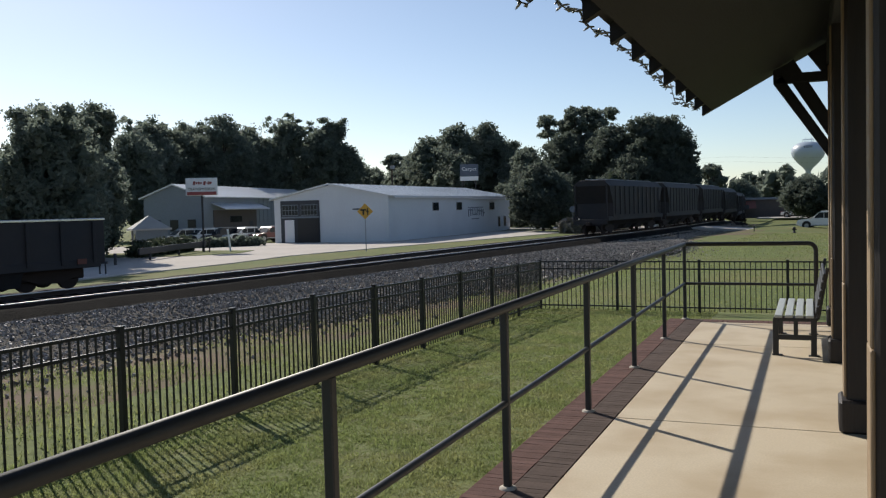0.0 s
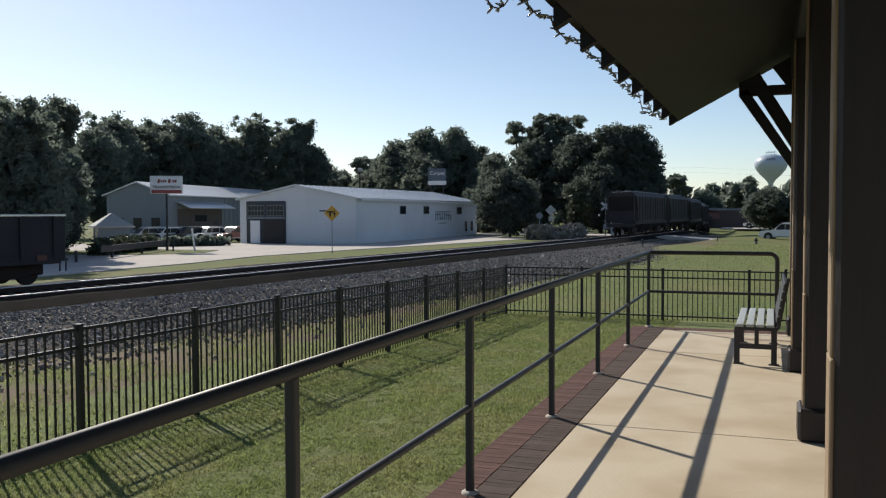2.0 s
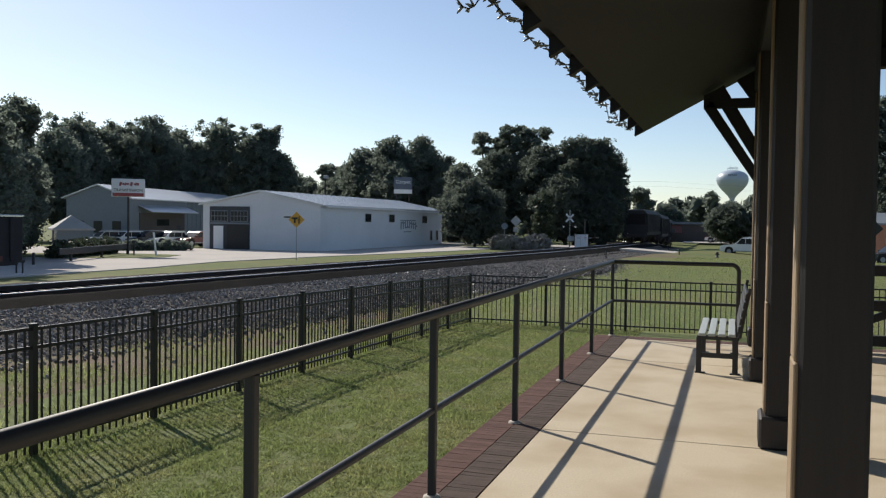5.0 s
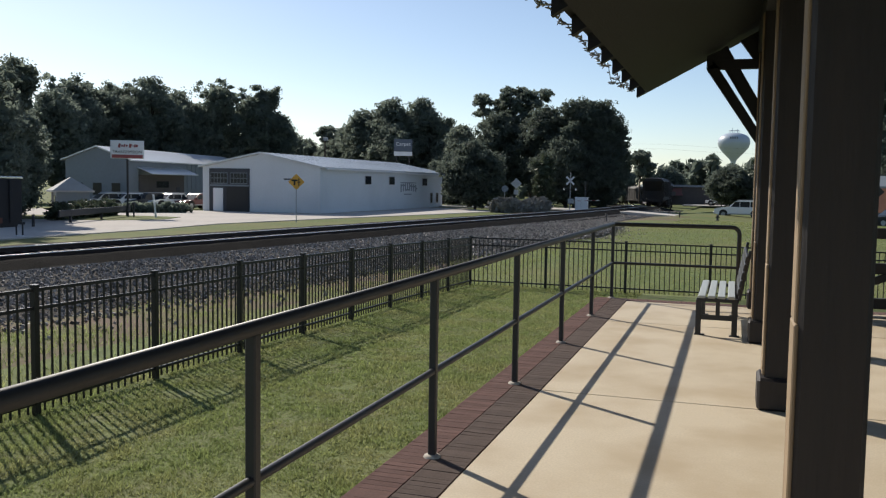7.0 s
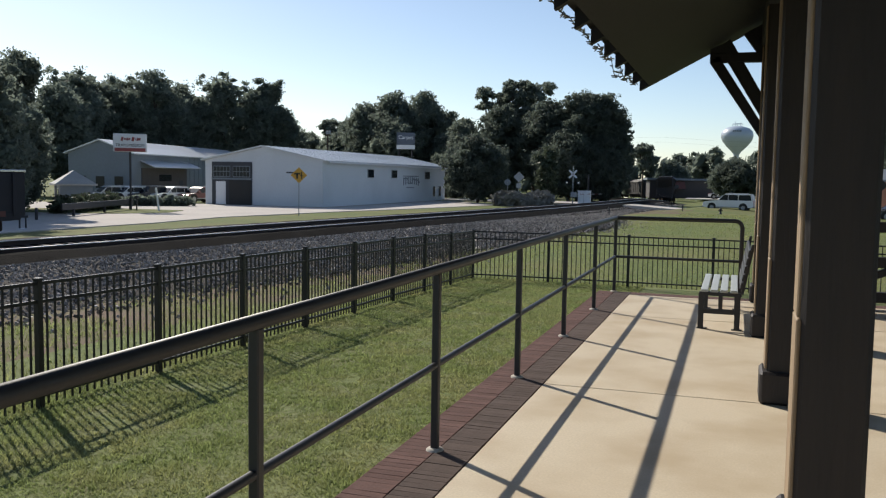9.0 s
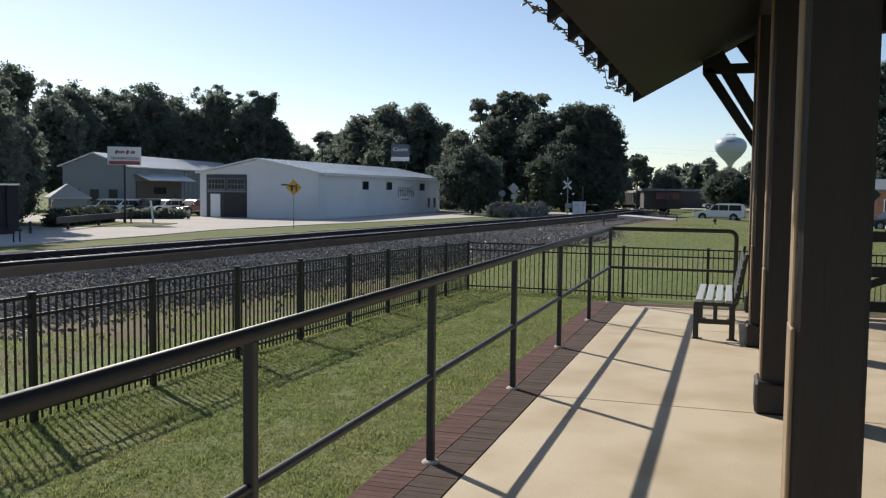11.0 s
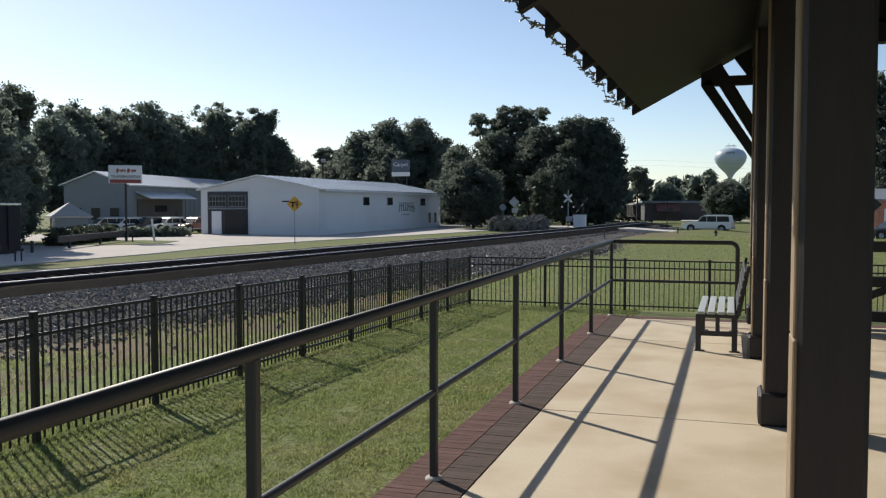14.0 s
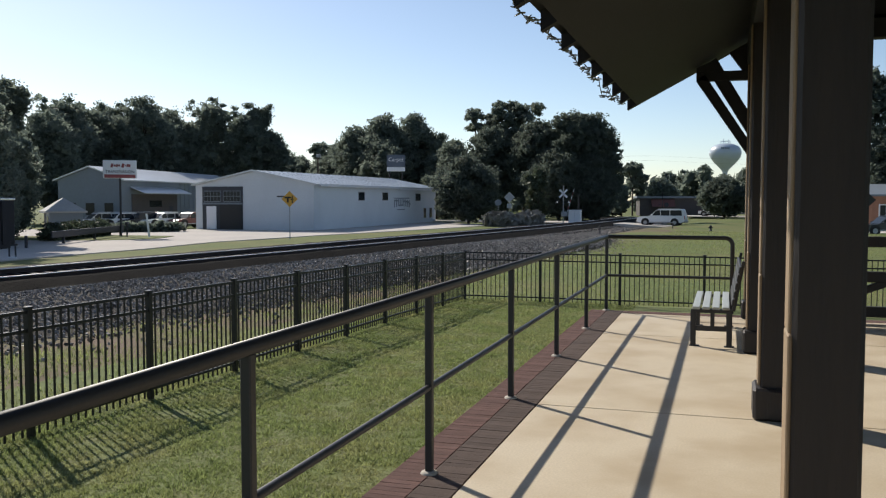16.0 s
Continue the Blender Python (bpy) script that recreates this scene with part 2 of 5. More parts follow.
def line_at(s, off=0.0):
    """Place and heading on the line, s metres past the bend's start; off: metres to its right."""
    arc = lambda c, h0, h1, rad: c + rad * Vector((math.cos(h1) - math.cos(h0), math.sin(h0) - math.sin(h1)))
    if s <= 0:
        p, h = P0 + Vector((math.sin(HEAD), math.cos(HEAD))) * s, HEAD
    else:
        h = HEAD - min(s, RUN_1) / BEND
        p = arc(P0, HEAD, h, BEND)
        if s > RUN_1:
            p, h = arc(p, h, h - (s - RUN_1) / BEND_2, BEND_2), h - (s - RUN_1) / BEND_2
    return Vector((p.x + math.cos(h) * off, p.y - math.sin(h) * off, RAIL_Z - fall(s))), h


def fall(s):
    """The line drops away past the crossing."""
    return 1.8 * smoothstep(45, 125, s)


def line_off(x, y):
    """Metres to the right of the straight line."""
    return (x - P0.x) * math.cos(HEAD) - (y - P0.y) * math.sin(HEAD)


def ground_z(x, y):
    lawn = -0.565 - 0.012 * (min(y, 21) - 6.4) - 0.0006 * max(0, min(y, 21) - 8) ** 2 - 0.0064 * max(0, min(y, 110) - 21)
    off = line_off(x, y)
    far = -1.2 + 0.3 * smoothstep(4, 9, off) * (1 - smoothstep(45, 75, y))
    far -= 0.3 * smoothstep(-6, -3, off) * (1 - smoothstep(5, 9, off))
    t = smoothstep(10.5, 17, off)
    dip = 2.0 * smoothstep(115, 180, y) * smoothstep(-60, -40, x) * (1 - smoothstep(-9, -5, x))
    return far * (1 - t) + (lawn - 0.16 * smoothstep(72, 96, y)) * t - dip + 0.02 * noise.noise((x * 0.3, y * 0.3, 0))


# ---- ground ----
def build_ground():
    xs = sorted(set([-2500, -1500, -800, -400, -250, -160, -120] + list(np.arange(-90, 22, 1.0)) + [25, 30, 40, 60, 100, 200, 400, 900, 2000]))
    ys = sorted(set([-800, -300, -100, -40, -20, -10] + list(np.arange(-4, 30, 0.8)) + list(np.arange(30, 130, 1.6)) + [140, 160, 200, 260, 350, 500, 800, 1500, 3000]))
    sh = Shape()
    sh.v = [(x, y, ground_z(x, y)) for y in ys for x in xs]
    n = len(xs)
    me_faces = []
    for j in range(len(ys) - 1):
        for i in range(n - 1):
            cx, cy = (xs[i] + xs[i + 1]) / 2, (ys[j] + ys[j + 1]) / 2
            if -1.4 < cx < 12 and -5 < cy < 12.2:
                continue
            sh.f.append((j * n + i, j * n + i + 1, (j + 1) * n + i + 1, (j + 1) * n + i))
            sh.smooth.append(True)
    ob = solid("ground", sh, [GRASS, LAWN, DIRT], "grassy level ground with dirt strip along the railway", "ground", "structure")
    for p in ob.data.polygons:
        c = p.center
        off = line_off(c.x, c.y)
        if -6.4 < c.x < 0 and c.y < 20.8:
            p.material_index = 1
        elif (c.x < -8.2 and off > 1 and c.y < 75) or (off > 2 and 80 < c.y < 99 and c.x < -5 - 3 * noise.noise((c.x * 0.4, c.y * 0.3, 1))):
            p.material_index = 2


build_ground()


def bed_off(o, s):
    """The bed narrows on its right towards the crossing."""
    return o if o < 2 else 2 + (o - 2) * (1 - 0.72 * smoothstep(-25, 15, s))


def strip(path_off, s0, s1, step, zs, name, mat, label, category, kind="structure", rough=0.0):
    """A long bank along the line: offsets and heights across it."""
    sh, n = Shape(), len(path_off)
    count = int((s1 - s0) / step) + 1
    for i in range(count):
        s = s0 + i * step
        for o, z in zip(path_off, zs):
            p, _ = line_at(s, bed_off(o, s))
            k = noise.noise((p.x * 2.1, p.y * 2.1, 3)) * rough
            if o > 2:
                fade = smoothstep(-25, 15, s) * smoothstep(2, 4, o)
                z = z * (1 - fade) + (ground_z(p.x, p.y) + 0.03) * fade
            sh.v.append((p.x, p.y, z + k - fall(s)))
    for i in range(count - 1):
        for j in range(n - 1):
            sh.f.append((i * n + j, i * n + j + 1, (i + 1) * n + j + 1, (i + 1) * n + j))
            sh.smooth.append(True)
    return solid(name, sh, mat, label, category, kind)


bed = strip([-6.6, -5.6, -2.6, -1.7, 0, 1.35, 1.6, 2.3, 3.3, 4.5, 7.0, 11.4, 13.4], -75, 210, 0.7, [-1.3, -1.08, -1.05, -0.98, -0.98, -1.0, -1.24, -1.27, -1.12, -0.99, -0.88, -0.78, -0.86], "ballast_bed", [BALLAST, OILED_SHADED],
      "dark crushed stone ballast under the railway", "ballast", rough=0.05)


# Track and near shoulder get the colour darkened for shade and oil.
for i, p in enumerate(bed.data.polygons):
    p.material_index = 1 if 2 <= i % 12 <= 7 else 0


def build_stones():
    rng = np.random.default_rng(5)
    sh_v, sh_f = [], []
    oct_v = np.array([(1, 0, 0), (-1, 0, 0), (0, 1, 0), (0, -1, 0), (0, 0, 1), (0, 0, -1)], float)
    oct_f = np.array([(0, 2, 4), (2, 1, 4), (1, 3, 4), (3, 0, 4), (2, 0, 5), (1, 2, 5), (3, 1, 5), (0, 3, 5)])
    for k in range(74000):
        s = -66 + 125 * rng.random() ** 1.5
        off = rng.uniform(2.2, 15.8)
        if rng.random() > (0.35 + 0.65 * smoothstep(2.2, 4.2, off)) * (1 - 0.97 * smoothstep(12.8, 14.6, off)):
            continue
        p, _ = line_at(s, off)
        p, _ = line_at(s, bed_off(off, s))
        z = np.interp(off, [2.2, 2.3, 3.3, 4.5, 7.0, 11.4, 13.4], [-1.27, -1.27, -1.12, -0.99, -0.88, -0.78, -0.84])
        if off > 2:
            fade = max(smoothstep(-25, 15, s) * smoothstep(2, 4, off), smoothstep(13.2, 13.5, off))
            z = z * (1 - fade) + (ground_z(p.x, p.y) + 0.03 - 0.02 * (off > 13.4)) * fade
        r = rng.uniform(0.022, 0.055)
        v = oct_v * rng.uniform(0.6, 1.3, (6, 1)) * r * rng.uniform(0.7, 1.3, 3)
        a = rng.uniform(0, 6.28)
        c, d = np.cos(a), np.sin(a)
        v = v @ np.array([(c, d * 0.8, d * 0.6), (-d, c * 0.8, c * 0.6), (0, -0.6, 0.8)])
        sh_f.append(oct_f + 6 * len(sh_v))
        sh_v.append(v + (p.x, p.y, z + r * 0.3))
    me = bpy.data.meshes.new("stones")
    me.from_pydata(np.concatenate(sh_v).tolist(), [], np.concatenate(sh_f).tolist())
    me.materials.append(STONE)
    tagged(new("ballast_stones", me), "loose grey crushed stones of the ballast", "stones", "", "stuff")


build_stones()


def build_track():
    track = thing("railway_track", "single railway track with shiny worn steel rails on timber ties", "railway track", kind="structure")
    for side, lift in ((-1, 0.13), (1, 0.0)):
        for nm, mat, prof in (("rail_head", STEEL, [(-0.037, -0.03), (0.037, -0.03), (0.037, -0.014), (0.022, 0), (-0.022, 0), (-0.037, -0.014)]),
                              ("rail_web", RUST, [(-0.07, -0.18), (0.07, -0.18), (0.07, -0.165), (0.012, -0.15), (0.012, -0.05), (0.034, -0.04), (0.034, -0.029), (-0.034, -0.029), (-0.034, -0.04), (-0.012, -0.05), (-0.012, -0.15), (-0.07, -0.165)])):
            sh, n, cnt = Shape(), len(prof), 0
            for s in list(np.arange(-75, 0, 5.0)) + list(np.arange(0, 211, 3.0)):
                for o, z in prof:
                    p, _ = line_at(s, side * 0.755 + o)
                    sh.v.append((p.x, p.y, p.z + lift + z))
                cnt += 1
            for i in range(cnt - 1):
                for j in range(n):
                    sh.f.append((i * n + j, (i + 1) * n + j, (i + 1) * n + (j + 1) % n, i * n + (j + 1) % n))
                    sh.smooth.append(False)
            part(nm, sh, mat, track)
    tie = Shape().box((0, 0, 0), (2.55, 0.22, 0.17), 0.012).mesh("tie", TIE)
    for i in range(290):
        s = -62 + i * 0.56
        p, h = line_at(s)
        part("tie", tie, TIE, track, m=pose(p.x, p.y, p.z - 0.2, 0, math.degrees(math.atan2(0.13, 1.51)), -math.degrees(h)))


build_track()

# ---- platform ----
PX0, PX1, PY0, PY1 = -1.41, 11.0, -5.0, 12.7


def build_platform():
    core = Shape().box(((-1.88 + PX1) / 2, (PY0 + 13.03) / 2, -0.595), (PX1 + 1.88, 13.03 - PY0, 1.178), 0)
    floor = solid("platform", core, MORTAR, "raised station platform of pale concrete slabs with brick edging", "platform", "structure")
    ys = [PY0, -1.0, 2.9, 6.8, 10.68, PY1]
    for x0, x1 in ((PX0, 0.55), (0.55, 4.2), (4.2, PX1)):
        for a, b in zip(ys, ys[1:]):
            part("slab", Shape().box(((x0 + x1) / 2, (a + b) / 2, -0.03), (x1 - x0 - 0.008, b - a - 0.01, 0.06), 0.006), CONCRETE, floor)
    brick = Shape().box((0, 0, 0), (0.232, 0.0662, 0.06), 0.0015).mesh("brick", BRICK)
    worn = Shape().box((0, 0, 0), (0.232, 0.0662, 0.06), 0.0015).mesh("brick", BRICK_WORN)
    rng = random.Random(3)
    y = 2.55
    while y < 13.0:
        for cx in (-1.764, -1.528):
            part("brick", brick if cx < -1.6 else worn, BRICK, floor, m=pose(cx, y + 0.004 * rng.random(), -0.0305 + 0.002 * rng.random(), rng.uniform(-1, 1), rng.uniform(-0.6, 0.6), rng.uniform(-0.8, 0.8)))
        y += 0.068
    rest = Shape()
    y = PY0 + 0.05
    while y < 2.5:
        for cx in (-1.764, -1.528):
            rest.box((cx, y, -0.031), (0.226, 0.064, 0.06), 0.006)
        y += 0.068
    x = -1.36
    while x < PX1:
        rest.box((x, 12.87, -0.031), (0.064, 0.28, 0.06), 0.006)
        x += 0.068
    tagged(part("brick_edging", rest, BRICK, floor), kind="stuff")
    sides = Shape()
    for row in range(13):
        z = -0.1 - row * 0.075
        for i in range(int((13.03 - PY0) / 0.21)):
            sides.box((-1.885, PY0 + 0.1 + i * 0.21 + (row % 2) * 0.1, z), (0.03, 0.2, 0.065), 0.004)
    tagged(part("brick_side", sides, BRICK, floor), kind="stuff")


build_platform()
POST_Y = [-3.35, -1.3, 0.75, 2.8, 4.86, 6.94, 8.98, 11.02, 12.96]
RX = -1.657


def build_guard_rail():
    rail = thing("guard_rail", "black pipe guard rail bolted along the platform edge", "railing")
    bend = lambda c, a0, a1, r, z: [(c[0] + r * math.cos(a0 + (a1 - a0) * k / 6), c[1] + r * math.sin(a0 + (a1 - a0) * k / 6), z) for k in range(7)]
    e = 0.1
    down = [(0.1 - e + e * math.sin(a), 12.96, 1.09 - e + e * math.cos(a)) for a in np.linspace(0, math.pi / 2, 6)]
    part("top_rail", Shape().tube([(RX, -4.5, 1.09)] + [(RX, 12.93, 1.09), (RX + 0.02, 12.96, 1.09)] + down + [(0.1, 12.96, 0.02)], 0.03, 12), BLACK_PAINT, rail)
    part("middle_rail", Shape().rod((RX, -4.5, 0.52), (RX, 12.96, 0.52), 0.02, n=10), BLACK_PAINT, rail)
    part("middle_rail", Shape().rod((RX, 12.96, 0.52), (0.1, 12.96, 0.52), 0.02, n=10), BLACK_PAINT, rail)
    post = Shape().box((0, 0, 0.54), (0.045, 0.045, 1.06), 0.006).mesh("post", BLACK_PAINT)
    foot = Shape().lathe([(0.055, 0.0), (0.05, 0.01), (0.04, 0.016), (0.028, 0.018), (0.0, 0.018)], n=12).mesh("base_plate", GROUT)
    for y in POST_Y:
        part("post", post, BLACK_PAINT, rail, m=pose(RX, y, 0))
        part("base_plate", foot, GROUT, rail, "pale grouted post base", pose(RX, y, 0))


build_guard_rail()

# ---- fence ----
FX, FY = -6.04, 20.41


def build_fence(name, label, pts, first_post=True):
    fence = thing(name, label, "fence")
    post = Shape().box((0, 0, 0.57), (0.06, 0.06, 1.26), 0.004).box((0, 0, 1.21), (0.075, 0.075, 0.02), 0.006).mesh("post", FENCE_PAINT)
    bar = Shape().box((0, 0, 0.6), (0.018, 0.018, 1.14), 0.002).mesh("picket", FENCE_PAINT)
    count = 0
    for i, (p, q) in enumerate(zip(pts, pts[1:])):
        p, q = Vector(p), Vector(q)
        if first_post or i:
            part("post", post, FENCE_PAINT, fence, m=Matrix.Translation(p))
        d = q - p
        for h in (1.17, 1.0, 0.12):
            part("rail", Shape().box((p + q) / 2 + Vector((0, 0, h)), (0.03, d.length - 0.05, 0.032), 0.004, d.to_track_quat("Y", "Z").to_matrix().to_4x4()), FENCE_PAINT, fence)
        for k in range(1, 17):
            part("picket", bar, FENCE_PAINT, fence, m=Matrix.Translation(p + d * k / 17))
    part("post", post, FENCE_PAINT, fence, m=Matrix.Translation(Vector(pts[-1])))
    return fence


side = [(FX, 6.37 + 1.755 * k, ground_z(FX, 6.37 + 1.755 * k)) for k in range(-4, 9)]
build_fence("side_fence", "black metal picket fence between lawn and railway", side)
back = [(FX + 1.87 * k, FY, ground_z(FX + 1.87 * k, FY)) for k in range(0, 10)]
build_fence("back_fence", "black metal picket fence across the end of the lawn", back, False)

# ---- station canopy ----
EX, EZ, SLOPE, END = -1.4, 2.945, 0.545, 13.2


def build_canopy():
    roof = thing("canopy", "dark timber station canopy with exposed rafter tails", "canopy", kind="structure")
    ridge = 3.2
    up = lambda x: EZ + 0.16 + SLOPE * (x - EX)
    deck = Shape().prism([(EX - 0.02, up(EX)), (ridge, up(ridge)), (ridge, up(ridge) + 0.05), (EX - 0.02, up(EX) + 0.05)], -5, END)
    deck.prism([(ridge, up(ridge)), (7.9, up(EX)), (7.9, up(EX) + 0.05), (ridge, up(ridge) + 0.05)], -5, END)
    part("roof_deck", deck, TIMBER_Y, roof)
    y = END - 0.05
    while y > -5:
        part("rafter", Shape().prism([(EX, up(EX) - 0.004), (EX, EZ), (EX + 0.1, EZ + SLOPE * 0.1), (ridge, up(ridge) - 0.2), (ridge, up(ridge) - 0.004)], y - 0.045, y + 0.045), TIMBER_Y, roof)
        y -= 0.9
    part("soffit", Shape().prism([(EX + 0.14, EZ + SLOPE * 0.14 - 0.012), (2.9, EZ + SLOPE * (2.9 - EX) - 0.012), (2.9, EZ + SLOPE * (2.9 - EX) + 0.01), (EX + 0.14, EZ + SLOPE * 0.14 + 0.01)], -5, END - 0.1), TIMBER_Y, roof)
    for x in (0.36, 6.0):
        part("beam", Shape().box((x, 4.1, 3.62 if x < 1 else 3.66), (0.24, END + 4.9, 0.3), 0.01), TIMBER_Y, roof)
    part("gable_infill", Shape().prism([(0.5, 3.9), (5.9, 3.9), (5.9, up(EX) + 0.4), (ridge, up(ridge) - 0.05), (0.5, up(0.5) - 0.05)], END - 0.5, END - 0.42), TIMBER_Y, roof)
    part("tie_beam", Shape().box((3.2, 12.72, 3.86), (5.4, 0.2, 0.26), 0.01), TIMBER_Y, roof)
    part("gable_board", Shape().prism([(EX, up(EX) - 0.16), (ridge, up(ridge) - 0.22), (ridge, up(ridge) - 0.01), (EX, up(EX) - 0.008)], END + 0.003, END + 0.04), TIMBER, roof)


build_canopy()


def build_post(x, y, first):
    post = thing("canopy_post", "dark stained square timber post with boxed base", "post", (x, y, 0), group="canopy posts")
    part("shaft", Shape().box((0, 0, 1.745), (0.276, 0.276, 3.49), 0.02), TIMBER, post)
    # Thin pale slabs put sunlight onto the shaft's left face by colour.
    part("sunlit_face", Shape().box((-0.143, 0, 2.27), (0.02, 0.21, 2.38), 0.006), SUNLIT_SIDE, post, "post side face coloured as if in sunlight")
    part("sunlit_face", Shape().box((-0.144, 0, 0.665), (0.02, 0.25, 0.82), 0.006), SUNLIT_SIDE, post, "post side face coloured as if in sunlight")
    part("plinth", Shape().box((0, 0, 0.12), (0.37, 0.37, 0.24), 0.02), TIMBER, post)
    if first:
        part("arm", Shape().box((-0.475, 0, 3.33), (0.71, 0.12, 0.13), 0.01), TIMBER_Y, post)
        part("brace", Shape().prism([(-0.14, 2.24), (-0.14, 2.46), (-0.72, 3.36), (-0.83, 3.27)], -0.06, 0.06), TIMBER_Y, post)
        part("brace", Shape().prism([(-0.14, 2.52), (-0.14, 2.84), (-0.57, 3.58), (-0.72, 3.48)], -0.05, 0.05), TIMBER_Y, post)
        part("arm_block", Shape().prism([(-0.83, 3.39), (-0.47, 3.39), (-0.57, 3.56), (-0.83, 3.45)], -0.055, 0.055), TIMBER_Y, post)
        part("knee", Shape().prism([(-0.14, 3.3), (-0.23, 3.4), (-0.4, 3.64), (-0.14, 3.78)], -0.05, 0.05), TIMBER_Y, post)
    return post


for k, y in enumerate((12.75, 9.9, 6.95, 3.95, 1.2, -1.8)):
    if y > 2:
        build_post((0.41, 0.38, 0.4, 0.405)[k], y, k == 0)
    build_post(6.0, y, False)
build_post(2.33, 12.75, False)


def build_lights():
    string = thing("string_lights", "strand of small holiday lights looped under the eave", "string lights")
    pts, y = [], 13.0
    rng = random.Random(8)
    while y > 4:
        sag = rng.choice((0.03, 0.06, 0.1, 0.17, 0.22))
        for k in range(8):
            t = k / 8
            pts.append((EX - 0.04, y - 0.88 * t, EZ + 0.1 - sag * 4 * t * (1 - t)))
        y -= 0.88
    part("cord", Shape().tube(pts, 0.005, 5), BLACK_PAINT, string)
    bulb = Shape().lathe([(0.0, 0.0), (0.008, 0.006), (0.007, 0.04), (0.0, 0.056)], n=6).mesh("bulb", BULB)
    for p in pts:
        for q in range(3):
            part("bulb", bulb, BULB, string, m=pose(*p, rng.uniform(-140, 140), rng.uniform(-140, 140), rng.uniform(0, 360)))


BULB = material("clear bulb", (0.2, 0.21, 0.2), 0.2, bump=0)
build_lights()


def build_bench():
    bench = thing("bench", "black metal platform bench with grey slatted seat", "bench", (-0.14, 10.93, 0))
    for k in range(4):
        part("slat", Shape().box((-0.155 + k * 0.105, 0, 0.43), (0.08, 1.75, 0.03), 0.006), BENCH, bench, "pale grey seat slat")
    tilt = pose(0, 0, 0, 0, 10, 0)
    for k in range(5):
        part("back_slat", Shape().box((0.235 + k * 0.017, 0, 0.5 + k * 0.09), (0.03, 1.75, 0.075), 0.006, tilt), BLACK_PAINT, bench)
    for y in (-0.83, 0.83):
        part("leg", Shape().box((-0.185, y, 0.2), (0.06, 0.05, 0.4), 0.005).box((-0.17, y, 0.006), (0.11, 0.06, 0.012), 0.003), BLACK_PAINT, bench)
        part("leg", Shape().box((0.2, y, 0.2), (0.06, 0.05, 0.4), 0.005).box((0.2, y, 0.006), (0.11, 0.06, 0.012), 0.003), BLACK_PAINT, bench)
        part("cross_bar", Shape().box((0, y, 0.2), (0.36, 0.035, 0.055), 0.004), BLACK_PAINT, bench)
        part("seat_bar", Shape().box((0.01, y, 0.395), (0.44, 0.045, 0.04), 0.004), BLACK_PAINT, bench)
        part("strut", Shape().box((0.02, y, 0.3), (0.045, 0.035, 0.16), 0.004), BLACK_PAINT, bench)
        part("back_upright", Shape().box((0.29, y, 0.68), (0.035, 0.05, 0.56), 0.004, tilt), BLACK_PAINT, bench)


build_bench()

# ---- far side: lot, buildings, signs ----
WALL = material("grey painted block", (0.62, 0.65, 0.68), 0.8, grain=6, vary=0.08, coarse=0.25, second=(0.52, 0.55, 0.58), amount=0.6, bump=0.1)
TINROOF = material("weathered metal roof", (0.62, 0.64, 0.66), 0.38, metal=0.5, grain=3, vary=0.12, coarse=0.3, second=(0.46, 0.47, 0.48), bump=0.05, stretch=(1, 0.2, 1))
SHEET = material("blue grey sheet metal", (0.17, 0.2, 0.23), 0.6, grain=4, vary=0.12, coarse=0.2, second=(0.13, 0.15, 0.165), bump=0.1)
SHEDROOF = material("dull pale shingles", (0.36, 0.36, 0.35), 0.8, grain=8, vary=0.2, coarse=1, bump=0.2)
DARKIN = material("dark opening timber", (0.05, 0.055, 0.065), 0.8, grain=8, bump=0.1)
WHITE = material("white paint", (0.75, 0.76, 0.78), 0.5, grain=10, vary=0.05, bump=0.03)
CARWHITE = material("white car paint", (0.72, 0.73, 0.74), 0.25, grain=3, vary=0.03, bump=0)
CARDARK = material("dark car paint", (0.03, 0.035, 0.045), 0.25, grain=3, vary=0.05, bump=0)
CARRED = material("dull red car paint", (0.12, 0.03, 0.03), 0.35, grain=3, vary=0.05, bump=0)
CARSILVER = material("silver car paint", (0.45, 0.46, 0.48), 0.3, metal=0.5, grain=3, vary=0.03, bump=0)
RUBBER = material("tyre rubber", (0.02, 0.02, 0.02), 0.85, bump=0.1)
GLASS = glass_material("dark car glass", (0.02, 0.025, 0.03))
CHROME = material("bright metal", (0.6, 0.6, 0.62), 0.25, metal=1.0, bump=0)
REDLAMP = material("red lens", (0.4, 0.03, 0.03), 0.3, bump=0)
YELLOW = material("yellow sign sheet", (0.75, 0.38, 0.05), 0.5, grain=10, vary=0.05, bump=0)
SIGNBLACK = material("black sign paint", (0.02, 0.02, 0.02), 0.6, bump=0)
SIGNRED = material("red sign paint", (0.3, 0.07, 0.07), 0.6, bump=0)
SIGNBLUE = material("dark sign panel", (0.10, 0.12, 0.16), 0.6, bump=0)
GALV = material("galvanised steel", (0.35, 0.36, 0.37), 0.5, metal=0.6, grain=15, bump=0.05)
POLEBLACK = material("dark pole paint", (0.03, 0.03, 0.035), 0.6, bump=0.05)
BARK = material("bark", (0.07, 0.055, 0.045), 0.95, grain=8, vary=0.4, bump=0.6, stretch=(3, 3, 0.6))
# Both leaf colours are lifted and greyed, so they hold the trees' haze.
LEAF = leaf_material("oak leaves", (0.178, 0.21, 0.172), (0.155, 0.185, 0.155), 0.14, 0.65)
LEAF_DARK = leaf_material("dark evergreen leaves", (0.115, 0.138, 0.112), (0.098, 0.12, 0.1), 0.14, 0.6)
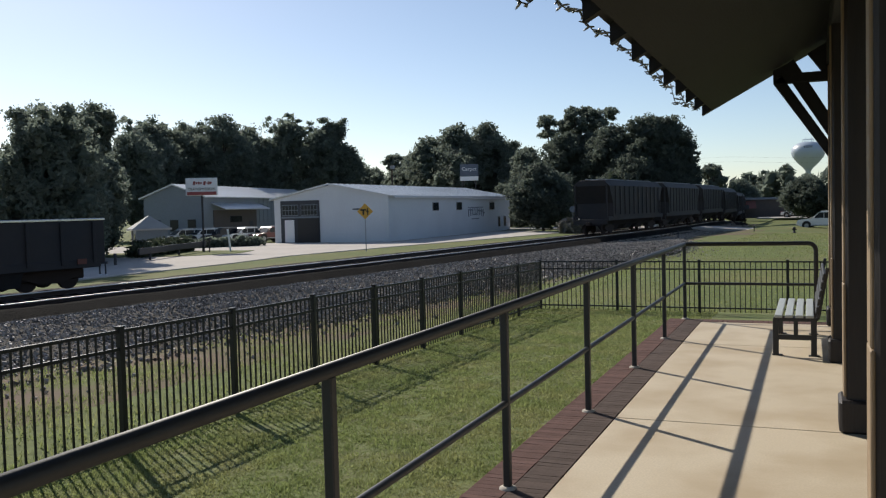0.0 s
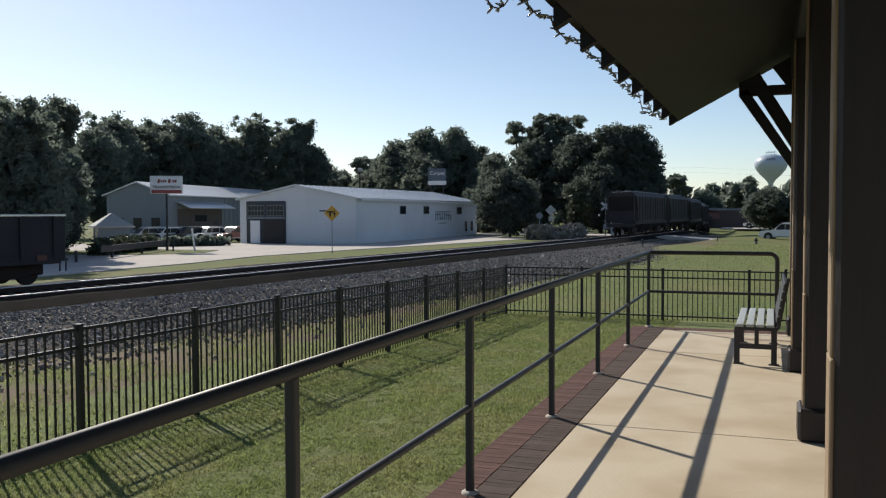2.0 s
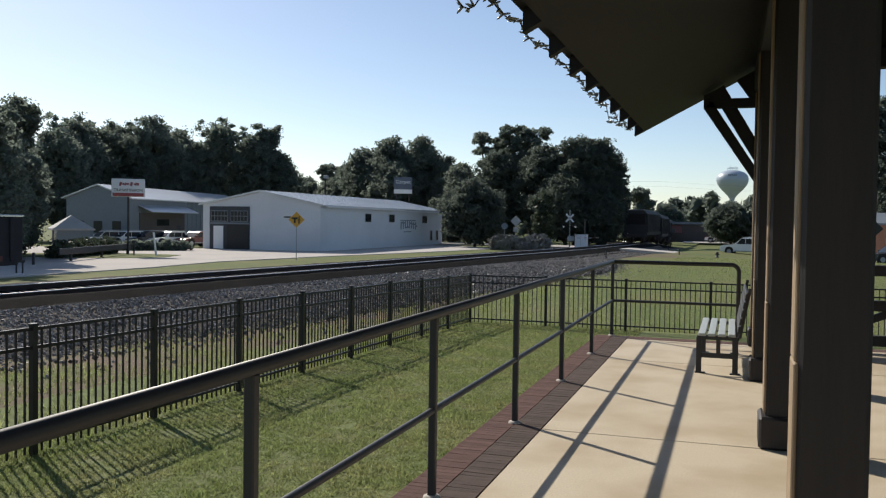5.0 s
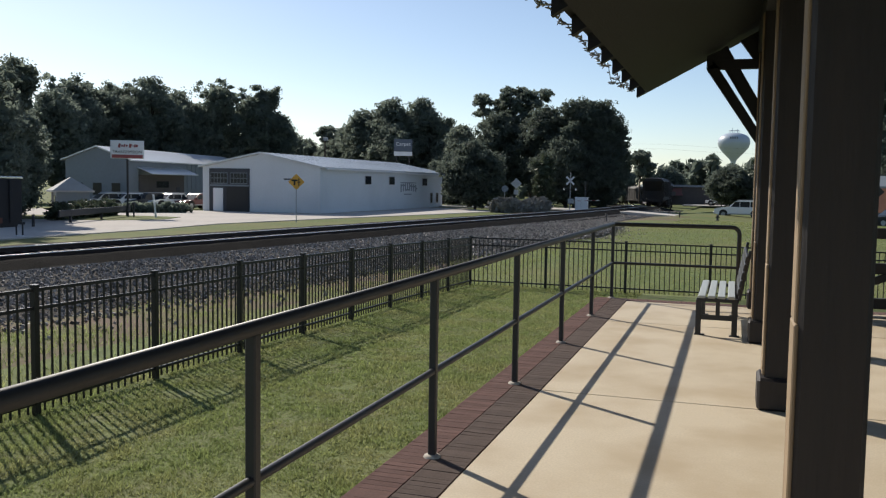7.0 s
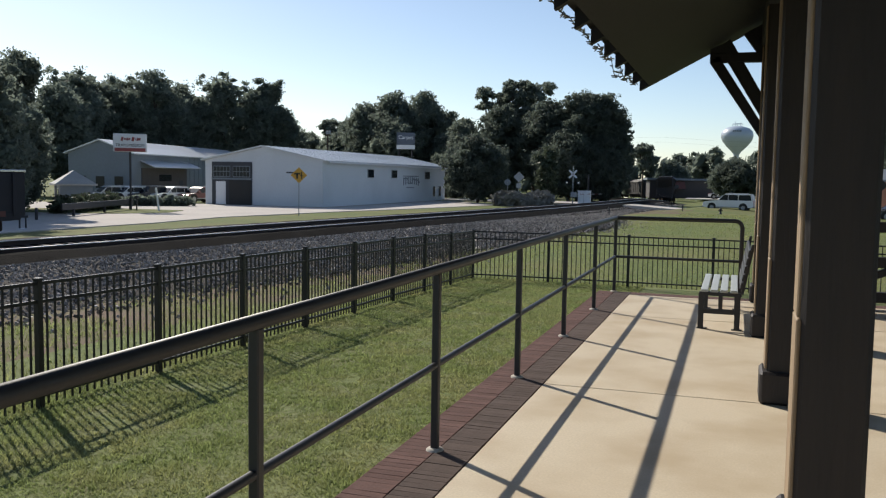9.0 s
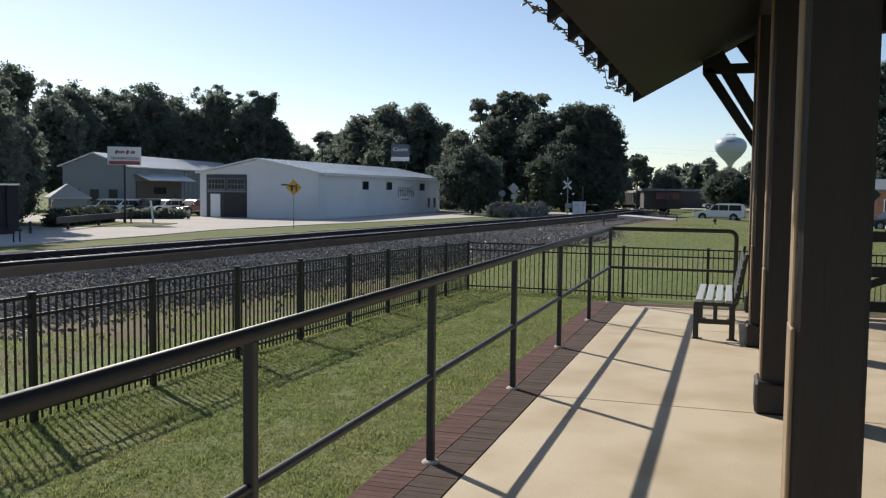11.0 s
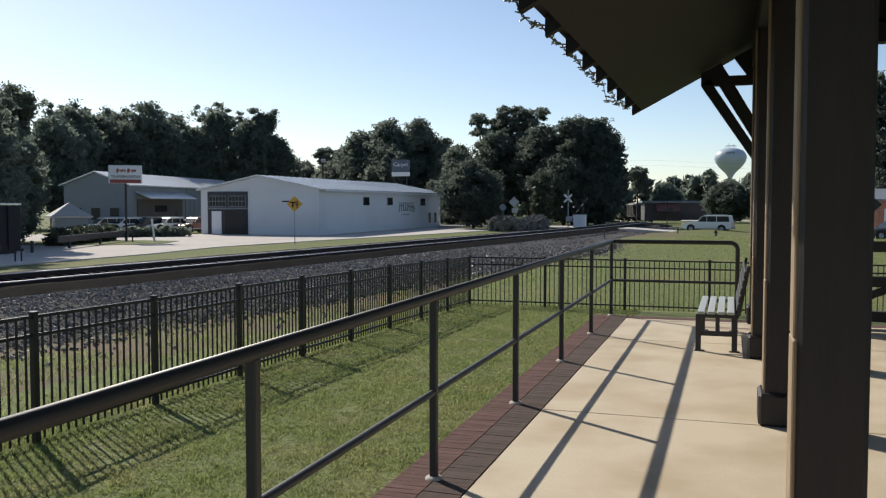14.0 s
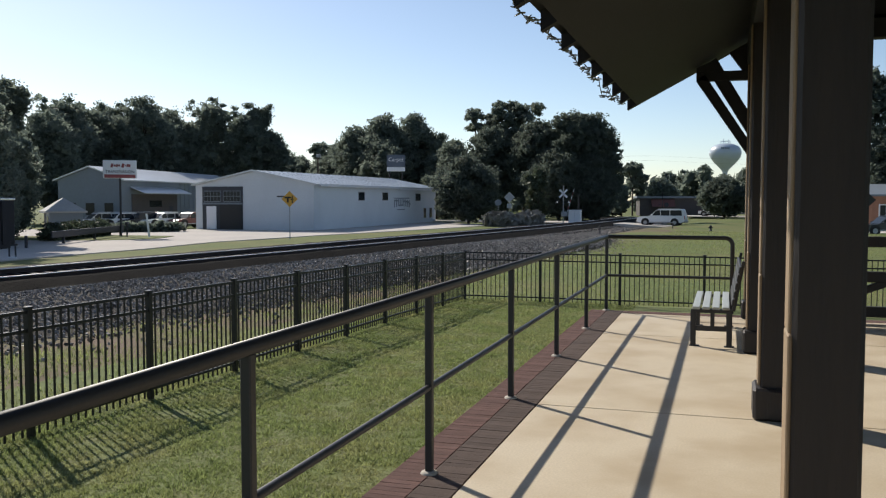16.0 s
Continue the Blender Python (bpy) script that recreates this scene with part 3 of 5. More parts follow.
LEAF_PALE = leaf_material("pale shrub leaves", (0.085, 0.105, 0.068), (0.065, 0.08, 0.052))
BRUSH = material("brush pile", (0.28, 0.265, 0.24), 0.95, grain=6, vary=0.4, bump=0.8, dist=0.1)
ORANGE = material("red brown brick wall", (0.34, 0.17, 0.11), 0.85, grain=8, bump=0.2)


def slab_poly(name, outline, z, mat, label, category):
    return solid(name, Shape().prism(outline, z - 0.1, z, axis=2), mat, label, category, "structure")


slab_poly("parking_lot", [(-31.2, 8), (-31.6, 32), (-31.4, 42), (-32.2, 50), (-30.4, 62), (-27.5, 75), (-24.5, 92), (-30.5, 100), (-35.3, 102), (-35.3, 71.4), (-47.7, 71.4), (-62, 66), (-62, 8)], -1.15, LOT,
          "pale worn asphalt lot before the warehouse", "parking lot")
slab_poly("lot_island", [(-46.5, 48), (-40.5, 49.5), (-38.5, 53), (-40, 57), (-47, 57), (-52, 52)], -1.12, GRASS, "dry grass island in the parking lot", "grass")


def road_z(x):
    return -1.03 - 0.44 * smoothstep(-13.5, -3.5, x)


def build_crossing_road():
    sh, edges = Shape(), [(-80, 112, 119), (-40, 106, 113), (-14.5, 100.5, 107.5), (-11, 99.9, 106.8), (-8, 99.4, 106.2), (-5, 98.9, 105.7), (2, 97.7, 104.5), (60, 90, 97)]
    for x, y0, y1 in edges:
        sh.v += [(x, y0, road_z(x)), (x, y1, road_z(x)), (x, y0, road_z(x) - 0.3), (x, y1, road_z(x) - 0.3)]
    for i in range(len(edges) - 1):
        k = i * 4
        for q in ((k, k + 4, k + 5, k + 1), (k + 2, k + 6, k + 4, k), (k + 1, k + 5, k + 7, k + 3)):
            sh.f.append(q)
            sh.smooth.append(False)
    solid("crossing_road", sh, LOT, "pale grey road leading to the level crossing", "road", "structure")


build_crossing_road()
slab_poly("side_street", [(8.2, 74), (60, 68), (60, 88), (9.6, 96.5)], -1.37, LOT, "pale street before the brick building", "road")
slab_poly("cross_street", [(-8, 150), (60, 128), (60, 138), (-8, 160)], -1.1, LOT, "pale street beyond the field", "road")


def gabled(name, label, at, turn, w, d, eave, apex, wall, roofmat, kind="house"):
    """w across the gable front (x), d along the ridge (y)."""
    b = thing(name, label, "building", at, turn)
    part("wall_body", Shape().prism([(-w / 2, 0), (w / 2, 0), (w / 2, eave), (0, apex), (-w / 2, eave)], 0, d), wall, b)
    k = (apex - eave) / (w / 2)
    for s in (-1, 1):
        o = [(0, apex + 0.02), (s * (w / 2 + 0.35), eave - 0.35 * k + 0.02), (s * (w / 2 + 0.35), eave - 0.35 * k + 0.14), (0, apex + 0.14)]
        part("roof_slope", Shape().prism(o, -0.3, d + 0.3), roofmat, b)
        ribs = Shape()
        n = int(d / 1.2)
        for i in range(n + 1):
            y = -0.2 + (d + 0.4) * i / n
            ribs.prism([(0, apex + 0.13), (s * (w / 2 + 0.33), eave - 0.33 * k + 0.13), (s * (w / 2 + 0.33), eave - 0.33 * k + 0.18), (0, apex + 0.18)], y - 0.03, y + 0.03)
        part("roof_ribs", ribs, roofmat, b)
    return b


def build_warehouse():
    w = gabled("warehouse", "long pale grey block warehouse with low metal roof", (-41.55, 71.5, -1.15), 0, 12.3, 34.8, 4.15, 5.38, WALL, TINROOF)
    f, side = -0.02, 6.16
    part("bay_frame", Shape().box((-3.25, f - 0.02, 2.0), (4.3, 0.08, 4.0), 0.02), DARKIN, w, "dark boarded vehicle bay")
    part("bay_door", Shape().box((-2.35, f - 0.09, 1.15), (2.3, 0.06, 2.3), 0.01), SIGNBLACK, w, "black bay door")
    part("lintel", Shape().box((-3.25, f - 0.09, 2.42), (4.3, 0.06, 0.16), 0.01), SHEET, w)
    part("door", Shape().box((-4.4, f - 0.1, 1.1), (1.05, 0.06, 2.15), 0.01), WHITE, w, "white door")
    for k in range(2):
        win = part("window", Shape().box((-4.3 + k * 2.1, f - 0.075, 3.1), (1.8, 0.05, 1.05), 0.01), SHEET, w)
        for i in range(5):
            for j in range(2):
                part("pane", Shape().box((-5.0 + k * 2.1 + i * 0.35, f - 0.1, 2.86 + j * 0.48), (0.3, 0.02, 0.42), 0), GLASS, win)
    for y0, z0, ww, hh in ((10.8, 3.13, 1.45, 0.78), (17.3, 3.13, 1.5, 0.78), (28.0, 3.08, 1.6, 0.8), (30.5, 1.15, 0.65, 1.15), (32.7, 1.15, 0.7, 1.15)):
        fr = part("window", Shape().box((side, y0, z0), (0.1, ww + 0.12, hh + 0.12), 0.01), GALV, w)
        part("pane", Shape().box((side + 0.03, y0, z0), (0.08, ww, hh), 0), GLASS, fr)
    part("gutter", Shape().box((6.55, 10.5, 4.06), (0.12, 20.0, 0.14), 0.02), WHITE, w)
    part("gutter", Shape().box((6.55, 27.8, 3.98), (0.12, 14.0, 0.14), 0.02), WHITE, w)
    part("footing", Shape().box((side, 17.4, 0.1), (0.06, 34.6, 0.2), 0.01), WALL, w)
    mural = part("painted_sign", Shape().box((side, 22.5, 2.95), (0.02, 5.0, 0.1), 0), MURAL, w, "faded painted lettering")
    rng = random.Random(2)
    for i in range(8):
        part("painted_stroke", Shape().box((side, 20.2 + i * 0.68, 2.35 + 0.14 * math.sin(i * 0.5)), (0.02, 0.26, 0.85), 0), MURAL, mural)
        part("painted_stroke", Shape().box((side, 20.45 + i * 0.68, 2.4 + rng.uniform(-0.3, 0.3)), (0.025, 0.45, 0.16), 0), MURAL, mural)
    part("painted_swash", Shape().box((side, 22.3, 1.65), (0.02, 2.4, 0.1), 0), MURAL, mural)


MURAL = material("faded grey paint", (0.2, 0.22, 0.25), 0.8, bump=0)
build_warehouse()


# the workshop: gable turned to the lot, long side towards the railway
SHOPFRONT = material("brown shop boards", (0.085, 0.075, 0.072), 0.8, grain=6, bump=0.1)
shop = thing("repair_shop", "blue grey sheet metal workshop with pale metal roof", "building", (-57.64, 73.57, -1.2), 11.2)
SW, SD, SE, SA = 6.8, 34.0, 4.85, 6.1
part("wall_body", Shape().prism([(-SW, 0), (0, 0), (0, SE), (-SW / 2, SA), (-SW, SE)], 0, SD), SHEET, shop)
for sgn in (-1, 1):
    kx = -SW / 2
    edge = 0.4 if sgn > 0 else -SW - 0.4
    drop = SE - 0.4 * (SA - SE) / (SW / 2)
    part("roof_slope", Shape().prism([(kx, SA + 0.02), (edge, drop + 0.02), (edge, drop + 0.14), (kx, SA + 0.14)], -0.3, SD + 0.3), TINROOF, shop)
part("awning", Shape().prism([(0, 4.1), (1.6, 3.45), (1.6, 3.53), (0, 4.2)], 1.8, 13.5), TINROOF, shop)
part("shop_front", Shape().box((0.03, 7.5, 1.7), (0.1, 11.0, 3.4), 0.01), SHOPFRONT, shop, "brown shop front")
part("shop_window", Shape().box((0.07, 7.4, 2.4), (0.08, 3.0, 0.7), 0.01), GLASS, shop)
part("shop_door", Shape().box((0.07, 11.4, 1.05), (0.08, 0.95, 2.1), 0.01), DARKIN, shop)
for k in range(16):
    part("cladding_seam", Shape().box((0.02, 14.0 + k * 1.25, SE / 2), (0.06, 0.06, SE - 0.1), 0), SHEET, shop)
for k in range(3):
    part("side_window", Shape().box((-1.4 - k * 2.0, -0.03, 1.9), (0.9, 0.08, 1.2), 0.01), GLASS, shop)

# small shed left of the workshop
shed = thing("office_shed", "small grey shed with pale hipped roof", "shed", (-53.3, 60.4, -1.2), -40)
part("wall_body", Shape().box((0, 0, 0.95), (2.9, 2.6, 1.9), 0.02), SHEET, shed)
part("roof", Shape().add([(-1.8, -1.65, 1.85), (1.8, -1.65, 1.85), (1.8, 1.65, 1.85), (-1.8, 1.65, 1.85), (-0.3, 0, 3.0), (0.3, 0, 3.0)], [(0, 1, 5, 4), (1, 2, 5), (2, 3, 4, 5), (3, 0, 4), (0, 1, 2, 3)]), SHEDROOF, shed)
part("fascia", Shape().box((0, 0, 1.82), (3.6, 3.3, 0.16), 0.02), SHEDROOF, shed)
part("window", Shape().box((0.7, -1.31, 1.05), (0.7, 0.06, 0.8), 0.01), GLASS, shed)
part("door", Shape().box((-0.6, -1.31, 0.95), (0.85, 0.06, 1.75), 0.01), DARKIN, shed)


def build_pole_sign():
    s = thing("business_sign", "white roadside sign with red script on a dark pole", "sign", (-43.55, 55.4, -1.2), 38)
    part("pole", Shape().rod((0, 0, 0), (0, 0, 4.45), 0.08, n=12), POLEBLACK, s)
    part("panel", Shape().box((0, 0, 5.12), (2.4, 0.3, 1.36), 0.03), WHITE, s)
    part("lower_panel", Shape().box((0, -0.16, 4.6), (2.2, 0.03, 0.26), 0.01), SIGNRED, s)
    front = lambda x, z: pose(x, -0.165, z, 90, 0, 0)
    lettering("lettering", "TRANSMISSION", 0.3, SIGNBLACK, s, front(0, 4.93))
    script = Shape()
    for k, (x, w, h) in enumerate(((-0.55, 0.16, 0.3), (-0.36, 0.12, 0.16), (-0.2, 0.12, 0.22), (-0.04, 0.12, 0.16), (0.22, 0.18, 0.3), (0.42, 0.06, 0.16), (0.54, 0.1, 0.24), (0.68, 0.14, 0.2))):
        script.box((x, -0.16, 5.4), (w, 0.02, h), 0.01, pose(0, 0, 0, 0, 15, 0))
    part("script_bars", script, SIGNRED, s, "red script strokes")


build_pole_sign()


def build_yellow_sign():
    s = thing("warning_sign", "yellow diamond warning sign with black junction symbol", "traffic sign", (-28.3, 53.5, -1.12), 28)
    part("post", Shape().box((0, 0.03, 1.35), (0.06, 0.04, 2.7), 0.005), GALV, s)
    part("plate", Shape().box((0, 0, 2.8), (0.78, 0.02, 0.78), 0.004, pose(0, 0, 0, 0, 45, 0)), YELLOW, s)
    part("symbol", Shape().box((-0.12, -0.016, 2.9), (0.42, 0.012, 0.11), 0).box((-0.12, -0.016, 2.72), (0.12, 0.012, 0.3), 0), SIGNBLACK, s)
    part("symbol", Shape().box((0.17, -0.016, 2.78), (0.07, 0.012, 0.5), 0).box((0.17, -0.016, 2.78), (0.22, 0.011, 0.05), 0), SIGNBLACK, s)
    part("cross_plate", Shape().box((-0.5, 0.06, 2.97), (0.7, 0.02, 0.09), 0), POLEBLACK, s)


build_yellow_sign()


def build_far_sign():
    s = thing("carpet_sign", "dark roadside sign board with white lettering on poles", "sign", (-44.8, 116.7, -1.2), 20)
    for x in (-0.9, 0.9):
        part("pole", Shape().rod((x, 0, 0), (x, 0, 8.0), 0.1), POLEBLACK, s)
    part("board", Shape().box((0, -0.15, 8.35), (2.6, 0.2, 1.7), 0.02), SIGNBLUE, s)
    part("lower_board", Shape().box((0, -0.15, 7.15), (2.6, 0.2, 0.6), 0.02), WHITE, s)
    lettering("lettering", "Carpet", 0.75, WHITE, s, pose(0, -0.27, 8.5, 90, 0, 0))


build_far_sign()


def build_mailbox_posts():
    w = thing("leaning_post", "leaning white wooden post beside a short dark one", "post", (-41.2, 55.3, -1.13), 30)
    part("white_post", Shape().box((0.1, 0, 0.85), (0.14, 0.1, 1.75), 0.01, pose(0, 0, 0, 0, -6, 0)), WHITE, w)
    d = thing("mailbox", "small dark mailbox on a post", "mailbox", (-42.4, 54.6, -1.13), 30)
    part("stake", Shape().box((0, 0, 0.45), (0.1, 0.1, 0.9), 0.01), POLEBLACK, d)
    part("box", Shape().box((0, 0, 1.0), (0.24, 0.5, 0.24), 0.05), POLEBLACK, d)


build_mailbox_posts()


def build_lot_rail():
    r = thing("low_barrier", "low dark barrier wall edging the parking lot", "barrier", (-41.3, 48.6, -1.15), 109.4)
    part("panel", Shape().box((1.5, 0, 0.62), (13.0, 0.12, 0.42), 0.03), POLEBLACK, r)
    for k in range(-1, 3):
        part("post", Shape().box((k * 5.3 - 3.2, 0, 0.35), (0.14, 0.14, 0.7), 0.01), POLEBLACK, r)
    f = thing("stand", "small black two-legged stand with pale feet", "stand", (-32.6, 33.5, -1.15), 30)
    for x in (-0.14, 0.14):
        part("leg", Shape().box((x, 0, 0.3), (0.07, 0.07, 0.6), 0.01), POLEBLACK, f)
    part("foot", Shape().box((0, 0, 0.02), (0.36, 0.12, 0.05), 0.01), WHITE, f)
    part("bar", Shape().box((0, 0, 0.62), (0.5, 0.1, 0.12), 0.01), POLEBLACK, f)


build_lot_rail()


# ---- vehicles ----
def build_car(name, label, at, turn, length=5.6, height=1.96, width=2.0, paint=None, wagon=True):
    """Nose towards -x."""
    c = thing(name, label, "car", at, turn)
    L, H, W = length / 2, height, width / 2
    belt = H * 0.6
    low = [(-L, 0.45), (-L, belt * 0.78), (-L + 0.14, belt * 0.87), (-L + 0.5, belt * 0.93), (-L * 0.46, belt), (L - 0.06, belt), (L, belt * 0.9), (L, 0.5), (L - 0.3, 0.38), (-L + 0.35, 0.34)]
    part("body", Shape().prism(low, -W, W), paint, c)
    back = L - 0.25 if wagon else L * 0.6
    part("cabin", Shape().prism([(-L * 0.46, belt - 0.02), (-L * 0.19, H - 0.12), (-L * 0.1, H - 0.02), (back - 0.12, H - 0.02), (back - 0.02, H - 0.1), (back + 0.19, belt - 0.02)], -W + 0.1, W - 0.1), paint, c)
    for s in (-1, 1):
        y = s * (W - 0.095)
        xs = [(-L * 0.37, -L * 0.17), (-L * 0.01, -L * 0.01), (L * 0.01, L * 0.01), (L * 0.38, L * 0.38), (L * 0.41, L * 0.41), (back, back - 0.1)]
        for k in range(0, 6, 2):
            (a0, a1), (b0, b1) = xs[k], xs[k + 1]
            part("side_window", Shape().prism([(a0, belt + 0.04), (b0, belt + 0.04), (b1, H - 0.13), (a1, H - 0.13)], min(y, y + s * 0.012), max(y, y + s * 0.012)), GLASS, c)
        part("rocker", Shape().box((0, s * (W + 0.01), 0.42), (length * 0.5, 0.05, 0.1), 0.02), GALV, c)
        part("roof_rail", Shape().box((L * 0.3, s * (W - 0.3), H + 0.03), (length * 0.42, 0.05, 0.05), 0.01), GALV, c)
        part("mirror", Shape().box((-L * 0.36, s * (W + 0.09), belt + 0.12), (0.12, 0.2, 0.17), 0.03), paint, c)
        for x in (-L * 0.64, L * 0.6):
            wheel = part("wheel", Shape(), RUBBER, c, m=pose(x, s * (W - 0.1), 0.38))
            part("tyre", Shape().rod((0, -0.13, 0), (0, 0.13, 0), 0.39, n=20), RUBBER, wheel)
            part("rim", Shape().rod((0, s * 0.11, 0), (0, s * 0.145, 0), 0.22, n=14), GALV, wheel)
            arch = Shape().rod((x, s * (W - 0.06), 0.42), (x, s * (W + 0.006), 0.42), 0.47, n=18)
            part("wheel_arch", arch, RUBBER, c)
        part("headlight", Shape().box((-L - 0.005, s * (W - 0.3), belt * 0.72), (0.08, 0.42, 0.2), 0.02), CHROME, c)
        part("taillight", Shape().box((L + 0.005, s * (W - 0.15), belt * 0.85), (0.06, 0.16, 0.4), 0.02), REDLAMP, c)
    part("windscreen", Shape().prism([(-L * 0.44, belt + 0.03), (-L * 0.455, belt + 0.03), (-L * 0.208, H - 0.13), (-L * 0.193, H - 0.13)], -W + 0.18, W - 0.18), GLASS, c)
    part("bumper", Shape().box((-L, 0, 0.5), (0.2, width - 0.1, 0.26), 0.05), GALV, c)
    part("bumper", Shape().box((L, 0, 0.5), (0.18, width - 0.1, 0.26), 0.05), GALV, c)
    return c


SUV_Z = -1.03
suv = build_car("sport_utility", "long white sport utility vehicle waiting on the crossing road", (1, 100, SUV_Z), -10, 5.35, 1.9, 1.95, paint=CARWHITE)
for i, (x, y, mt, lab) in enumerate(((-57.9, 70.4, CARSILVER, "silver"), (-56.2, 71.4, CARWHITE, "white"), (-54.6, 72.4, CARDARK, "dark"), (-53.0, 73.6, CARWHITE, "white"), (-50.9, 75.2, CARRED, "dull red"))):
    build_car("parked_car", lab + " parked car before the workshop", (x, y, -1.15), 60 + 4 * i, 4.6, 1.55, 1.8, mt, False)
build_car("parked_car", "dark parked car at the street", (13.2, 83.0, -1.4), 20, 4.8, 1.6, 1.85, CARDARK, True)
for i in range(5):
    build_car("far_car", "small white car far along the street", (-2 + i * 4.5, 152 - i * 1.2, -1.1), 170, 4.5, 1.45, 1.8, (CARWHITE, CARSILVER)[i % 2], False)


def build_truck_gear(parent, x, n=2):
    for dx in (-0.88, 0.88):
        for s in (-1, 1):
            part("wheel", Shape().rod((s * 0.68, x + dx, 0.46), (s * 0.82, x + dx, 0.46), 0.46, n=16), RUST, parent)
    for s in (-1, 1):
        part("side_frame", Shape().prism([(x - 1.2, 0.5), (x - 0.5, 0.28), (x + 0.5, 0.28), (x + 1.2, 0.5), (x + 1.2, 0.72), (x + 0.4, 0.85), (x - 0.4, 0.85), (x - 1.2, 0.72)], s * 0.95 - 0.06, s * 0.95 + 0.06, axis=0), RUST, parent)


HOPPER = material("dull grey hopper paint", (0.034, 0.032, 0.033), 0.7, grain=3, vary=0.2, coarse=0.4, second=(0.035, 0.03, 0.028), bump=0.1)
HOPPER_DARK = material("dark freight paint", (0.022, 0.022, 0.026), 0.7, grain=3, vary=0.2, coarse=0.4, second=(0.05, 0.035, 0.03), bump=0.1)


def build_hopper(paint, label):
    """A covered hopper wagon, ends along y, rails at z 0."""
    c = thing("hopper_wagon", label, "freight wagon", group="train wagons")
    L, W = 8.2, 1.58
    part("body", Shape().prism([(-W, 1.5), (-W, 4.05), (-W * 0.72, 4.55), (W * 0.72, 4.55), (W, 4.05), (W, 1.5), (W * 0.4, 0.75), (-W * 0.4, 0.75)], -L + 1.3, L - 1.3), paint, c)
    for s in (-1, 1):
        e = s * (L - 1.3)
        part("end_slope", Shape().add([(-W, e, 2.6), (W, e, 2.6), (W, e, 4.05), (W * 0.72, e, 4.55), (-W * 0.72, e, 4.55), (-W, e, 4.05), (-W, e + s * 0.9, 4.05), (W, e + s * 0.9, 4.05), (-W * 0.7, e + s * 0.9, 4.5), (W * 0.7, e + s * 0.9, 4.5)],
             [(0, 1, 7, 6), (6, 7, 9, 8), (8, 9, 3, 4), (1, 2, 7), (2, 3, 9, 7), (0, 5, 6), (5, 4, 8, 6)]), paint, c)
        part("end_sill", Shape().box((0, s * (L - 0.15), 1.1), (2.9, 0.3, 0.4), 0.02), HOPPER_DARK, c)
        part("coupler", Shape().box((0, s * (L + 0.25), 0.95), (0.3, 0.6, 0.3), 0.04), RUST, c)
        for x in (-1.35, 1.35):
            part("corner_post", Shape().box((x, s * (L - 0.3), 2.6), (0.12, 0.12, 3.0), 0.01), paint, c)
        for k in range(6):
            part("ladder_rung", Shape().rod((-1.35, s * (L - 0.2), 1.4 + k * 0.45), (-0.9, s * (L - 0.2), 1.4 + k * 0.45), 0.02, n=5), paint, c)
        part("side_sill", Shape().box((s * 1.5, 0, 1.35), (0.14, 2 * L - 0.3, 0.35), 0.02), paint, c)
        part("top_walk", Shape().box((s * 0.5, 0, 4.62), (0.4, 2 * L - 2, 0.05), 0.01), GALV, c)
        for k in range(11):
            part("rib", Shape().box((s * (W + 0.03), -6.4 + k * 1.28, 2.85), (0.08, 0.09, 2.4), 0.01), paint, c)
        build_truck_gear(c, s * (L - 2.0))
    for k in range(3):
        part("outlet", Shape().prism([(-0.9, 1.0), (0.9, 1.0), (0.4, 0.35), (-0.4, 0.35)], -4.6 + k * 3.6, -2.6 + k * 3.6), paint, c)
    part("marker_light", Shape().rod((-0.9, -L - 0.02, 1.35), (-0.9, -L - 0.1, 1.35), 0.07, n=10), CHROME, c)
    return c


train = []
first = build_hopper(HOPPER_DARK, "dark covered hopper wagon at the end of the departing train")
train.append(first)
grey = build_hopper(HOPPER, "dull grey covered hopper wagon of the departing train")
train.append(grey)
for k in range(5):
    train.append(copy_thing(grey, Matrix()))


DULLRED = material("dull red plate", (0.16, 0.06, 0.045), 0.7, bump=0)


